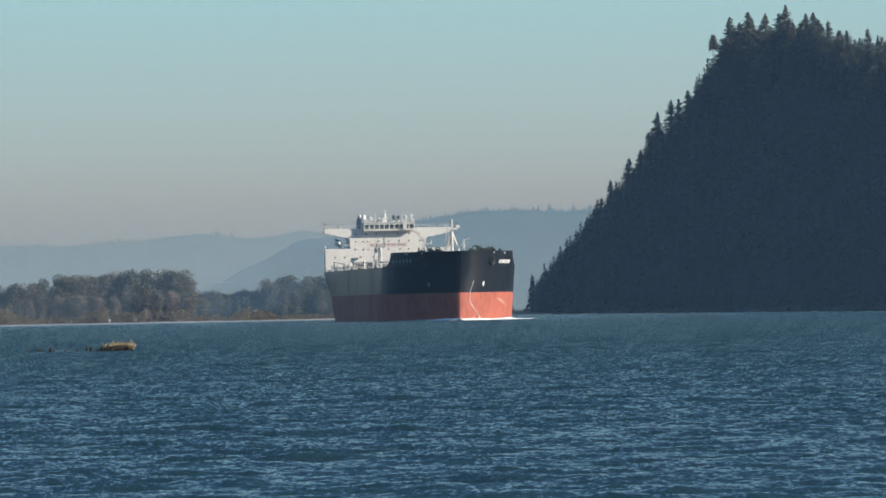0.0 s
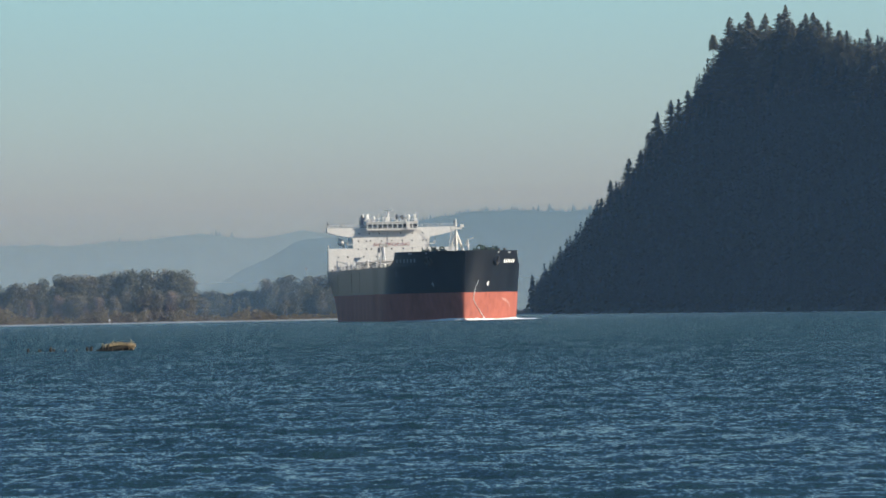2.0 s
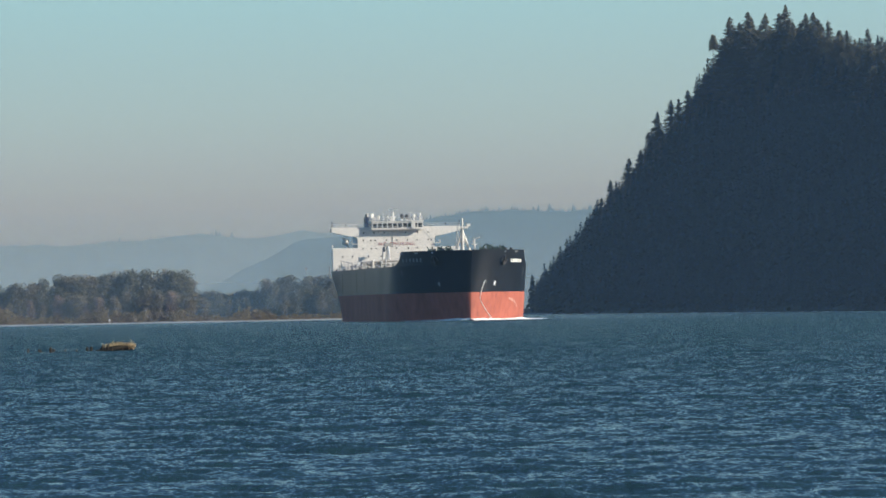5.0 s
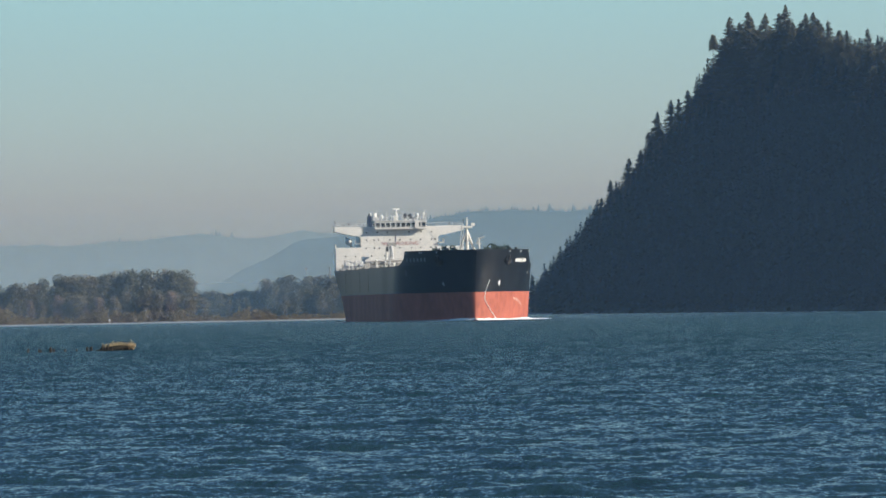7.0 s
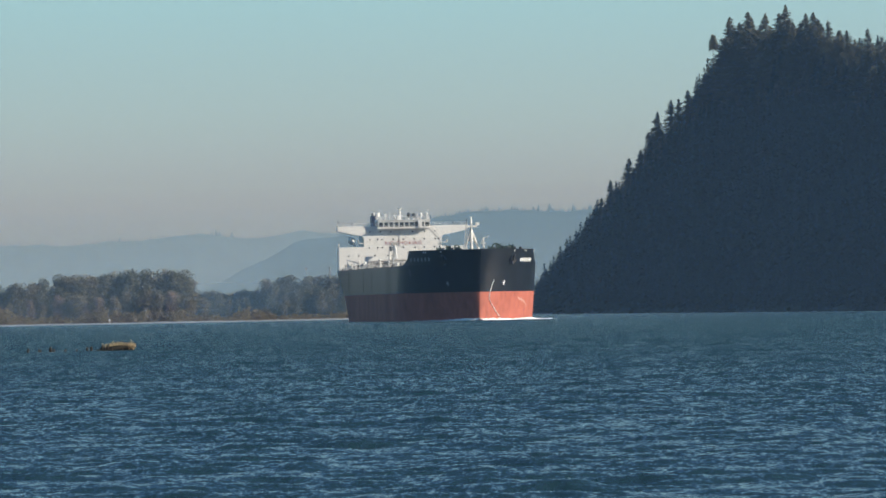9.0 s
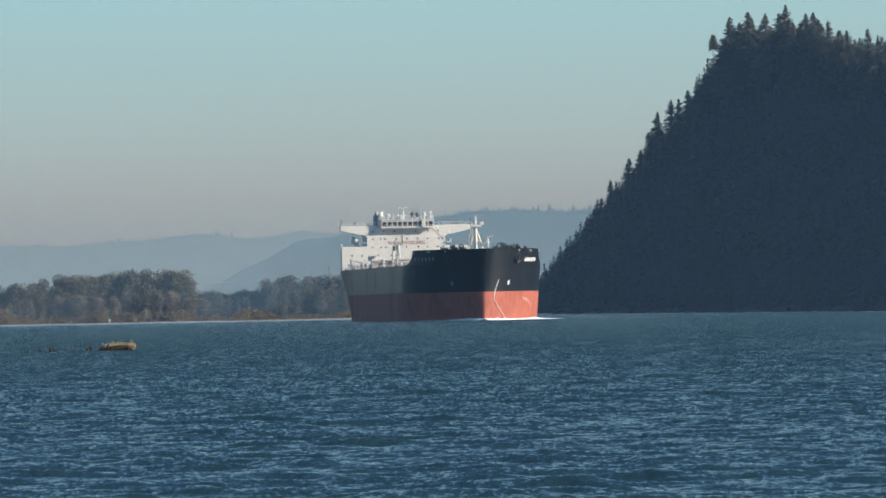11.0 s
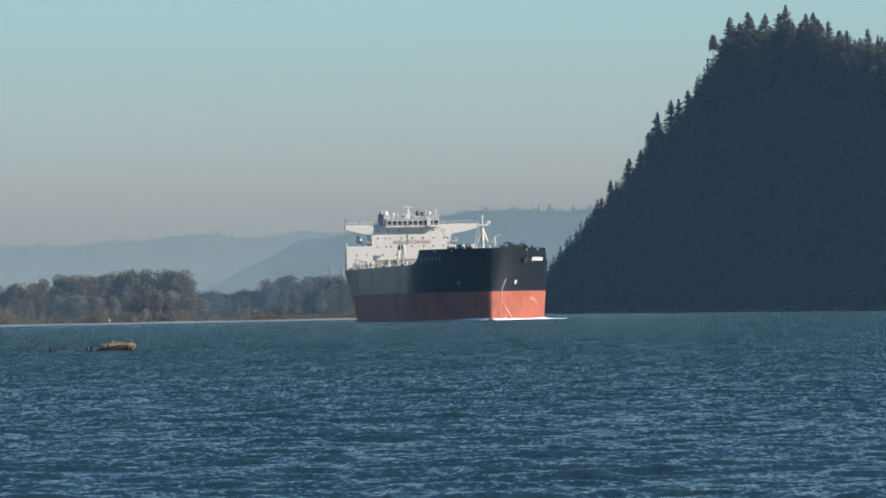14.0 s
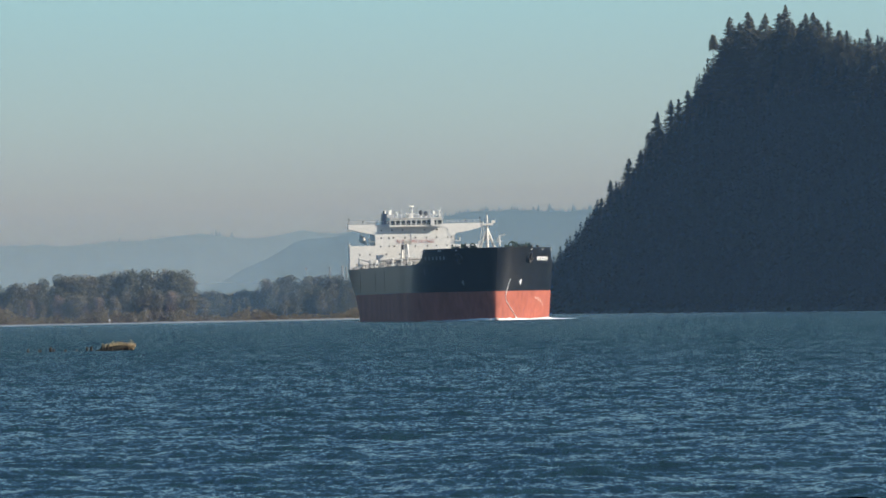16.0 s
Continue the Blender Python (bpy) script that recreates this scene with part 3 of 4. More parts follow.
LIFT = {3: 10.0, 8: 12.0}
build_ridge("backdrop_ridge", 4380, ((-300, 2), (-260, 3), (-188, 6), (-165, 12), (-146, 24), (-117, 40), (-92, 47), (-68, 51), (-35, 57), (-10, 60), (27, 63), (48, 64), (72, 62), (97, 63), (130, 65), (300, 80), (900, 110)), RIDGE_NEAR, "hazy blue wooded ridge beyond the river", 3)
# its crest runs on unseen to the left, added for the hull's reflections
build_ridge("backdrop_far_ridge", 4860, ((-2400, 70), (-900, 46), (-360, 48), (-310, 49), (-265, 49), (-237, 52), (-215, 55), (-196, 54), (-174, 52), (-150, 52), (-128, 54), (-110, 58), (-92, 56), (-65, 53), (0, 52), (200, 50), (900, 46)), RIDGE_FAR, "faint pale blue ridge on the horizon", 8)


# ---- things on and beside the river ----
def build_stacks():
    for x, h, r in ((-68.6, 27.5, 0.75), (-61.2, 28.5, 0.8), (-58.6, 27.5, 0.6)):
        s = empty("smokestack", pose(x, 3620, 1.8), "slim pale industrial smokestack behind the wood", "chimney", "stacks behind the trees")
        part("shaft", rod(bmesh.new(), (0, 0, 0), (0, 0, h), r * 1.25, r, 14), STACK, s)
        part("rim", rod(bmesh.new(), (0, 0, h), (0, 0, h + 0.5), r * 1.15, r * 1.15, 14), STACK, s)
        part("platform", rod(bmesh.new(), (0, 0, h - 4), (0, 0, h - 3.7), r * 1.7, r * 1.7, 14), GREY, s)
    s = empty("light_pole", pose(-83, 3620, 1.8), "tall thin pole with a white lamp head", "pole")
    part("pole", rod(bmesh.new(), (0, 0, 0), (0, 0, 27), 0.3, 0.18, 8), GREY, s)
    part("lamp_head", box(bmesh.new(), -0.9, 0.9, -0.6, 0.6, 26.6, 28.0, 0.1), GREY, s)
    s = empty("shore_marker", pose(-134, 2398, 0.0), "white navigation marker post on the beach", "marker")
    part("post", rod(bmesh.new(), (0, 0, -0.4), (0, 0, 1.9), 0.16, 0.14, 8), WHITE, s)
    part("board", box(bmesh.new(), -0.35, 0.35, -0.06, 0.06, 1.2, 2.0, 0.05), WHITE, s)


def build_pilings():
    rs = random.Random(3)
    for x, y, h, r, lean in ((-44.9, 645, 0.32, 0.12, 3), (-43.9, 648, 0.22, 0.10, -4), (-43.5, 645, 0.18, 0.09, 2), (-42.5, 646, 0.42, 0.16, -3), (-42.2, 646, 0.25, 0.10, 9), (-41.2, 650, 0.12, 0.12, 0), (-40.1, 652, 0.10, 0.10, 5), (-38.9, 652, 0.34, 0.13, -6), (-38.5, 652, 0.38, 0.13, 4), (-37.4, 652, 0.28, 0.2, 8), (-36.9, 652, 0.35, 0.14, -8)):
        p = empty("piling", pose(x, y, 0, lean, lean * 0.7, rs.uniform(0, 90)), "dark rotted wooden piling stub in the river", "piling", "old pilings")
        h += 0.07
        part("stub", rod(bmesh.new(), (0, 0, -0.7), (0, 0, h), r * 1.1, r, 9), WOOD, p)
        part("broken_top", rod(bmesh.new(), (r * 0.3, 0, h - 0.02), (r * 0.35, 0, h + 0.14), r * 0.6, r * 0.2, 6), WOOD, p)
    c = empty("log_crib", pose(-35.3, 652, 0), "old timber crib overgrown with dry yellow grass", "log crib")
    for i in range(7):
        part("log", rod(bmesh.new(), (-1.55 + 0.1 * (i % 3), -0.7 + 0.22 * i, 0.12 + 0.22 * (i % 2)), (1.5 - 0.12 * (i % 2), -0.7 + 0.24 * i, 0.10 + 0.24 * ((i + 1) % 2)), 0.2, 0.18, 9), WOOD, c)
    for x, h, r in ((-1.75, 0.30, 0.13), (-1.38, 0.62, 0.16), (-0.95, 0.40, 0.15), (0.2, 0.36, 0.14), (1.25, 0.30, 0.15)):
        part("upright", rod(bmesh.new(), (x, -0.85, -0.6), (x + 0.06, -0.82, h), r, r * 0.85, 9), WOOD, c)
    part("sunken_log", rod(bmesh.new(), (-2.6, -0.7, 0.05), (-1.0, -0.9, 0.10), 0.11, 0.14, 9), WOOD, c)
    bm = bmesh.new()
    bmesh.ops.create_uvsphere(bm, u_segments=24, v_segments=12, radius=1.0, matrix=Matrix.LocRotScale((0.1, 0, 0.36), None, (1.45, 0.85, 0.26)))
    for p in bm.verts:
        p.co.z += 0.12 * noise.noise(p.co * 2.3)
    part("turf", bm, TURF, c, smooth=True)
    v, f = [], []
    for i in range(640):
        x, y = rs.uniform(-1.6, 1.65), rs.uniform(-1.0, 0.8)
        tuft = 0.5 + 0.5 * noise.noise(Vector((x * 2.6, y * 1.5, 5.0)))
        h = rs.uniform(0.08, 0.28) + 0.62 * tuft * rs.random() + (0.75 * rs.random() if 1.15 < x < 1.5 else 0)
        z = 0.36 + 0.22 * max(0.0, 1 - (x / 1.6) ** 2)
        dx, dy, w, a = rs.uniform(-0.22, 0.22), rs.uniform(-0.25, 0.2), rs.uniform(0.014, 0.03), rs.uniform(0, 3.14)
        if x > 0.9 and i % 2:
            # blades that hang over the side
            y, dy, z, h = -0.92, -0.22, 0.62 * rs.random() + 0.25, -rs.uniform(0.1, 0.4)
        n = len(v)
        v += [(x - w * math.cos(a), y - w * math.sin(a), z), (x + w * math.cos(a), y + w * math.sin(a), z), (x + dx, y + dy, z + h)]
        f.append((n, n + 1, n + 2))
    for i in range(14):
        x = -1.85 + rs.uniform(-0.05, 0.05)
        n = len(v)
        v += [(x - 0.02, -0.8, 0.2), (x + 0.02, -0.8, 0.2), (x + rs.uniform(-0.25, 0.1), -0.8, rs.uniform(0.5, 1.0))]
        f.append((n, n + 1, n + 2))
    tagged(sheet("grass", v, f, STRAW, c), "dry yellow grass", kind="stuff")


build_stacks()
build_pilings()


# ---- the tanker ----
B = 22.45


def lerp(a, b, k):
    return a + (b - a) * k


def half_beam(a, z):
    """The hull's half breadth at a metres before the bridge front and z above the water."""
    k = min(max(z / 17.2, -0.3), 1.3)
    if a < 40:
        low = B * max(0.0, 1 - ((40 - a) / 74) ** 2.0) if a > -34 else 0
        high = B if a > -2 else B - 5.0 * ((-2 - a) / 32) ** 1.6
        kk = min(max(k, 0), 1) ** 0.5
        return lerp(low, high, kk)
    a0, a1 = lerp(172, 184, min(max(k, 0), 1)), stem(z)
    w = min(max(a - 152, 0), 32)
    full = B - (0.0045 * w * w if w < 6 else 0.162 + 0.054 * (w - 6) if w < 14 else 0.594 + 0.020 * (w - 14))
    if a <= a0:
        return full
    s = min((a - a0) / (a1 - a0), 1.0)
    return full * (1 - s ** 1.8) ** (1 / lerp(1.28, 1.55, min(max(k, 0), 1.25)))


def stem(z):
    return 216.5 + 1.2 * max(z, 0) / 9 + (0.045 * max(z - 9, 0) ** 1.7 if z > 9 else 0)


def hull_strip(levels, a_from, top=None):
    """Both sides of the hull between heights; top(a) may lower or raise the upper edge."""
    v, f = [], []
    ts = np.concatenate([np.linspace(0, 0.72, 34), 0.72 + 0.28 * np.sin(np.linspace(0, math.pi / 2, 42)[1:])])
    for side in (1, -1):
        base = len(v)
        for t in ts:
            for i, z in enumerate(levels):
                a = lerp(a_from, stem(z), t)
                zz = z if top is None else lerp(levels[0], top(a), i / (len(levels) - 1))
                v.append((a, side * half_beam(a, zz) if a < stem(zz) else 0.0, zz))
        n = len(levels)
        for i in range(len(ts) - 1):
            for j in range(n - 1):
                q = (base + i * n + j, base + (i + 1) * n + j, base + (i + 1) * n + j + 1, base + i * n + j + 1)
                f.append(q if side < 0 else q[::-1])
    return v, f


def fc_top(a):
    """The top of the bulwark sweeps up to the forecastle."""
    if a < 187.0:
        return 17.25
    k = min((a - 187.0) / 10.0, 1.0)
    return 17.25 + 4.55 * (1 - math.sqrt(max(0.0, 1 - k ** 2.2)))


def deck_outline(z, a0, a1, inset=0.15, n=60):
    av = [lerp(a0, a1, math.sin(i / n * math.pi / 2)) for i in range(n + 1)]
    right = [(a, -max(half_beam(a, z) - inset, 0.0), z) for a in av]
    left = [(a, max(half_beam(a, z) - inset, 0.0), z) for a in reversed(av)]
    return right, left


def deck_plate(name, z, a0, a1, material, parent):
    right, left = deck_outline(z, a0, a1)
    n = len(right)
    v = right + left[::-1]
    f = [(i, i + 1, n + i + 1, n + i) for i in range(n - 1)]
    return sheet(name, v, f, material, parent)


def lettering(body, size, m, material, parent, name):
    """Each letter as a part, set side by side and centred."""
    meshes, x = [], 0.0
    for ch in body:
        if ch == " ":
            x += size * 0.5
            continue
        cu = bpy.data.curves.new(name, "FONT")
        cu.body, cu.size, cu.extrude = ch, size, 0.03
        tmp = bpy.data.objects.new(name, cu)
        me = bpy.data.meshes.new_from_object(tmp)
        bpy.data.objects.remove(tmp)
        lo, hi = min(v.co.x for v in me.vertices), max(v.co.x for v in me.vertices)
        me.transform(Matrix.Translation((x - lo, 0, 0)))
        x += hi - lo + size * 0.22
        meshes.append(me)
    for me in meshes:
        me.transform(m @ Matrix.Translation((-x / 2, 0, 0)))
        me.materials.clear()
        me.materials.append(material)
        ob = new(name, me)
        ob.parent = parent


def along(y, z):
    """Where the bow has the half breadth y at height z."""
    lo, hi = 150.0, stem(z) - 0.02
    for _ in range(40):
        mid = (lo + hi) / 2
        if half_beam(mid, z) > y:
            lo = mid
        else:
            hi = mid
    return lo


def on_bow(a, side, z, out=0.06):
    """A frame on the hull's skin: x along the hull towards the stem, y up, z outwards."""
    p = Vector((a, side * half_beam(a, z), z))
    q = Vector((a + 0.8, side * half_beam(a + 0.8, z), z))
    u = Vector((a, side * half_beam(a, z + 0.8), z + 0.8))
    ex = (q - p).normalized()
    up = (u - p).normalized()
    out_dir = ex.cross(up).normalized()
    if out_dir.y * side < 0:
        out_dir.negate()
    # read from left to right by a viewer ahead of the ship
    right = ex if side < 0 else -ex
    up = out_dir.cross(right).normalized()
    m = Matrix((right, up, out_dir)).transposed().to_4x4()
    return Matrix.Translation(p + out_dir * out) @ m


def build_tanker():
    ship = empty("oil_tanker", Matrix(), "black and red crude oil tanker with white superstructure under way", "ship")
    v, f = hull_strip([-6, -3, 0, 3, 6, 8.7], -34)
    sheet("bottom_plating", v, f, RED, ship, True)
    v, f = hull_strip([8.7, 11, 13.5, 15.5, 17.25], -34)
    sheet("topside_plating", v, f, BLACK, ship, True)
    v, f = hull_strip([17.25, 18.5, 19.7, 20.9, 21.8], 186, fc_top)
    sheet("forecastle_bulwark", v, f, BLACK, ship, True)
    bm = bmesh.new()
    prism(bm, [(-17, 17.2), (17, 17.2), (15, 8.7), (8, 2), (0, -3), (-8, 2), (-15, 8.7)], -34.6, -34)
    part("transom", bm, BLACK, ship)
    deck_plate("main_deck", 17.0, -33.5, 215, DECK, ship)
    deck_plate("forecastle_deck", 20.7, 194, 220, DECK, ship)
    bm = box(bmesh.new(), 193.5, 194, -19.6, 19.6, 17.0, 20.7)
    part("forecastle_front", bm, WHITE, ship)

    # superstructure
    house = part("deckhouse", box(box(bmesh.new(), -3.5, 0, -22.25, 22.25, 17.0, 25.3, 0.2), -20, -3.5, -18.8, 18.8, 17.0, 25.3), WHITE, ship, "broad white lower deckhouse")
    bm = prism(bmesh.new(), [(-13.4, 25.3), (13.4, 25.3), (13.4, 32.4), (-13.4, 32.4)], -18, -0.01)
    tower = part("accommodation_block", bm, WHITE, ship, "white accommodation block with small windows")
    for s in (1, -1):
        bm = bmesh.new()
        arc = [(-(13.4 + 1.3 - 1.3 * math.cos(k)), 29.3 - 1.3 + 1.3 * math.sin(k)) for k in (0, 0.5, 1.0, 1.57)]
        pts = [(-22.4, 32.45), (-22.4, 30.9), (-18.5, 29.9), (-15.8, 29.35)] + arc[::-1] + [(-13.35, 32.45)]
        prism(bm, [(y * s, z) for y, z in pts], -4.5, 0.02)
        wing = part("bridge_wing", bm, WHITE, ship)
        part("wing_rail", rail_mesh([(-0.1, -22.3 * s, 32.45), (-0.1, -9.2 * s, 32.45)], 1.0), WHITE, wing)
        part("searchlight", ball(rod(bmesh.new(), (-0.6, -17.4 * s, 32.4), (-0.6, -17.4 * s, 33.2), 0.1), (-0.6, -17.4 * s, 33.4), 0.35), DARK, wing, "black searchlight")
        part("wing_lamp", ball(rod(bmesh.new(), (-0.4, -22.2 * s, 32.4), (-0.4, -22.2 * s, 34.2), 0.12), (-0.4, -22.2 * s, 34.3), 0.25), DARK, wing)
        if s > 0:
            bm = bmesh.new()
            bmesh.ops.create_uvsphere(bm, u_segments=14, v_segments=8, radius=1.0, matrix=Matrix.LocRotScale((-4.6, -17.2, 27.4), None, (3.8, 1.25, 1.25)))
            boat = part("lifeboat", bm, WHITE, ship, "white enclosed lifeboat in its davits", True)
            for a in (-2.4, -7):
                part("davit", rod(bmesh.new(), (a, -16, 25.3), (a, -18, 29), 0.18), WHITE, boat)
        for a in (-18, -12, -6, -0.3):
            part("deckhouse_rail_post", rod(bmesh.new(), (a / 6, -22.0 * s, 25.3), (a / 6, -22.0 * s, 26.4), 0.06, seg=5), WHITE, house)
        part("balcony", box(box(bmesh.new(), -2.4, 0.9, 13.4 * s - 0.01, 15.4 * s, 26.5, 26.7) if s > 0 else box(bmesh.new(), -2.4, 0.9, -15.4, -13.41, 26.5, 26.7), -2.4, 0.9, 15.2 * s if s > 0 else -15.4, 15.4 if s > 0 else -15.2, 26.7, 27.7), WHITE, tower)

    # wheelhouse with its row of windows
    bm = prism(bmesh.new(), [(-8.6, 31.55), (9.2, 31.55), (9.2, 34.20), (-8.6, 34.20)], -9, 2.3)
    wheel = part("wheelhouse", bm, WHITE, ship, "white wheelhouse with a row of dark windows")
    part("wheelhouse_roof", box(bmesh.new(), -9.3, 2.7, -8.9, 9.5, 34.20, 34.45, 0.05), WHITE, wheel)
    part("window_ledge", box(bmesh.new(), 2.25, 2.8, -8.9, 9.5, 31.45, 31.62), WHITE, wheel)
    pane = part("window_pane", box(bmesh.new(), -0.06, 0.06, -0.7, 0.7, -0.75, 0.75, 0.05), GLASS, wheel)
    pane.location = (2.33, -7.6, 32.85)
    for i in range(1, 10):
        o = copy_thing(pane, pose(2.33, -7.6 + i * 1.76, 32.85))
    for i in range(5):
        o = copy_thing(pane, pose(0.5 - i * 1.9, -8.62, 32.85, 0, 0, 90))
    part("roof_rail", rail_mesh([(-8.8, -8.6, 34.45), (2.3, -8.6, 34.45), (2.3, 9.2, 34.45), (-8.8, 9.2, 34.45)], 1.1), WHITE, wheel)
    part("bridge_locker", box(bmesh.new(), 2.3, 3.1, 5.1, 6.4, 31.7, 34.1, 0.06), WHITE, wheel)
    part("front_rail", rail_mesh([(2.75, -8.7, 31.6), (2.75, 9.3, 31.6)], 0.9), WHITE, wheel)
    # radar mast, domes and aerials on the roof
    mast = part("radar_mast", rod(rod(bmesh.new(), (-3, -0.6, 34.40), (-3, -0.6, 37.40), 0.55, 0.35), (-3, -0.6, 37.40), (-3, -0.6, 38.05), 0.16), WHITE, ship, "white radar mast")
    scanner = part("radar_scanner", box(box(bmesh.new(), -0.18, 0.18, -1.6, 1.6, 0.1, 0.42, 0.05), -0.28, 0.28, -0.35, 0.35, -0.25, 0.12, 0.05), WHITE, mast, "turning white radar scanner bar")
    scanner.location = (-3, -0.6, 38.2)
    part("radar_platform", box(bmesh.new(), -3.9, -2.1, -1.6, 0.4, 35.90, 36.10), WHITE, mast)
    for y, r, z, m_ in ((2.4, 0.75, 36.10, DARK), (4.1, 0.7, 35.90, DARK), (6.5, 0.65, 36.10, WHITE), (8.6, 0.4, 36.60, WHITE), (-5.8, 0.6, 35.80, WHITE), (-2.6, 0.4, 35.70, WHITE)):
        dome = part("aerial_dome", ball(bmesh.new(), (-2, y, z), r, 1.25, 12), m_, ship, smooth=True)
        part("dome_stand", rod(bmesh.new(), (-2, y, 34.40), (-2, y, z - r * 0.8), 0.22), WHITE, dome)
    for y in (-7.6, -4.2, 1.6, 5.3, 9.0):
        part("whip_aerial", rod(bmesh.new(), (-1, y, 34.40), (-1, y, 37.50 + 0.4 * math.sin(y * 3)), 0.07, 0.04, 5), WHITE, ship)
    part("roof_locker", box(bmesh.new(), -7, -4.5, -7.8, -6.4, 34.4, 35.6, 0.06), GREY, wheel)
    part("roof_locker", box(bmesh.new(), -1.5, 0.2, -1.9, -0.9, 34.4, 35.9, 0.06), WHITE, wheel)
    part("roof_locker", box(bmesh.new(), -6, -3, 4.6, 6.0, 34.4, 35.4, 0.06), WHITE, wheel)
    # funnel
    fun = part("funnel", prism(bmesh.new(), [(-8.3, 25), (-6.4, 25), (-6.5, 36.4), (-8.0, 36.4)], -31, -26), BLUE, ship, "dark blue funnel casing")
    for i, (a, y) in enumerate(((-27, -7.4), (-29, -7.0), (-27, -5.7), (-28.5, -5.2))):
        part("exhaust_pipe", rod(bmesh.new(), (a, y, 35.8), (a - 0.4, y, 37.3 + 0.2 * (i % 2)), 0.4, 0.42, 10), DARK if i == 0 else WHITE, fun)
    part("casing_trunk", box(bmesh.new(), -32, -26, -6.45, -4.6, 25, 35.9, 0.1), WHITE, fun)
    part("engine_casing", box(bmesh.new(), -33, -20, -9, 9, 17, 31, 0.2), WHITE, ship)

    # small windows on the front
    port_hole = part("window", box(bmesh.new(), -0.05, 0.05, -0.22, 0.22, -0.26, 0.26, 0.04), GLASS, tower)
    port_hole.location = (0.04, -11.3, 30.4)
    for row, z in enumerate((30.4, 27.8, 25.0, 22.3)):
        ys = (-11.3, -7.4, -3.8, 3.5, 7.3, 10.9) if row == 0 else (-11.3, -9.0, -7.3, -3.6, 0.4, 4.2, 7.6, 11.0, 12.4) if row < 3 else (-19, -15, -10, -5.5, 5, 10, 16)
        for y in ys:
            if (row, y) != (0, -11.3):
                copy_thing(port_hole, pose(0.04, y + 0.3 * math.sin(y * 7 + row), z))
    lettering("NO SMOKING", 1.72, Matrix(((0, 0, 1, 0.06), (1, 0, 0, 0.35), (0, 1, 0, 25.95), (0, 0, 0, 1))), LETTER, tower, "letter")
    part("wall_drain_pipe", rod(bmesh.new(), (0.12, -1.2, 25.4), (0.12, -1.2, 31.5), 0.09, seg=6), GREY, tower)
    part("stay_wire", rod(bmesh.new(), (0.4, 9.3, 32.3), (0.4, 13.6, 27.4), 0.06, seg=5), GREY, tower)

    # crane before the deckhouse
    crane = part("hose_crane", rod(bmesh.new(), (14, -4.3, 17), (14, -4.3, 25.6), 0.75, 0.55, 12), WHITE, ship, "white hose-handling crane post")
    part("crane_head", box(bmesh.new(), 13.2, 14.8, -5.6, -3.0, 25.4, 26.7, 0.15), PIPE, crane)
    part("crane_jib", rod(bmesh.new(), (14.3, -4.3, 25.6), (24, -4.6, 19.0), 0.38, 0.2, 8), WHITE, crane)
    part("crane_brace", rod(rod(bmesh.new(), (14, -4.3, 22), (14, -7.0, 17.2), 0.16), (14, -4.3, 22), (14, -1.6, 17.2), 0.16), WHITE, crane)
    part("crane_post", rod(bmesh.new(), (14, -6.3, 17), (14, -5.9, 25.4), 0.4, 0.34, 10), WHITE, crane)
    for z in (19.5, 21.5, 23.5):
        part("crane_rung", rod(bmesh.new(), (14, -6.2, z), (14, -4.3, z + 1.2), 0.16, seg=6), GREY, crane)
    part("crane_hook_block", box(bmesh.new(), 14.6, 15.3, -6.2, -5.5, 23.6, 25.2), DARK, crane)
    # pipes along the deck, the manifold and the pipe supports
    for y in (-7.4, -5.6, -3.8, 3.8, 5.6, 7.4):
        part("cargo_pipe", rod(bmesh.new(), (6, y, 18.3), (186, y, 18.3), 0.38, seg=10), PIPE, ship, smooth=True)
    for a in range(12, 186, 12):
        bm = box(bmesh.new(), a - 0.2, a + 0.2, -8.4, 8.4, 17.6, 17.9)
        for y in (-8.2, -2.6, 2.6, 8.2):
            box(bm, a - 0.18, a + 0.18, y - 0.18, y + 0.18, 17, 17.6)
        part("pipe_support", bm, GREY, ship)
    for i in range(5):
        a = 90 + i * 2.4
        part("manifold_pipe", rod(rod(bmesh.new(), (a, -19, 18.9), (a, 19, 18.9), 0.35, seg=10), (a, -19.3, 18.9), (a, -18.8, 18.9), 0.6), PIPE, ship)
    rs = random.Random(7)
    gear = part("catwalk", box(bmesh.new(), 6, 188, -1.2, 1.2, 20.3, 20.5), GREY, ship, "raised grey catwalk along the deck")
    for a in range(8, 188, 9):
        part("catwalk_post", rod(rod(bmesh.new(), (a, -1.1, 17), (a, -1.1, 21.4), 0.08, seg=5), (a, 1.1, 17), (a, 1.1, 21.4), 0.08, seg=5), GREY, gear)
    for i in range(46):
        a, y = rs.uniform(4, 180), rs.choice((-1, -1, 1)) * rs.uniform(9.5, 20.5)
        h = rs.uniform(1.0, 3.2)
        bm = rod(bmesh.new(), (a, y, 17), (a, y, 17 + h), 0.28, seg=8)
        if i % 2:
            ball(bm, (a, y, 17 + h), 0.55, 0.7, 10)
        else:
            box(bm, a - 0.5, a + 0.5, y - 0.45, y + 0.45, 17 + h - 0.3, 17 + h + 0.35, 0.08)
        part("deck_vent", bm, WHITE if i % 3 else GREY, ship)
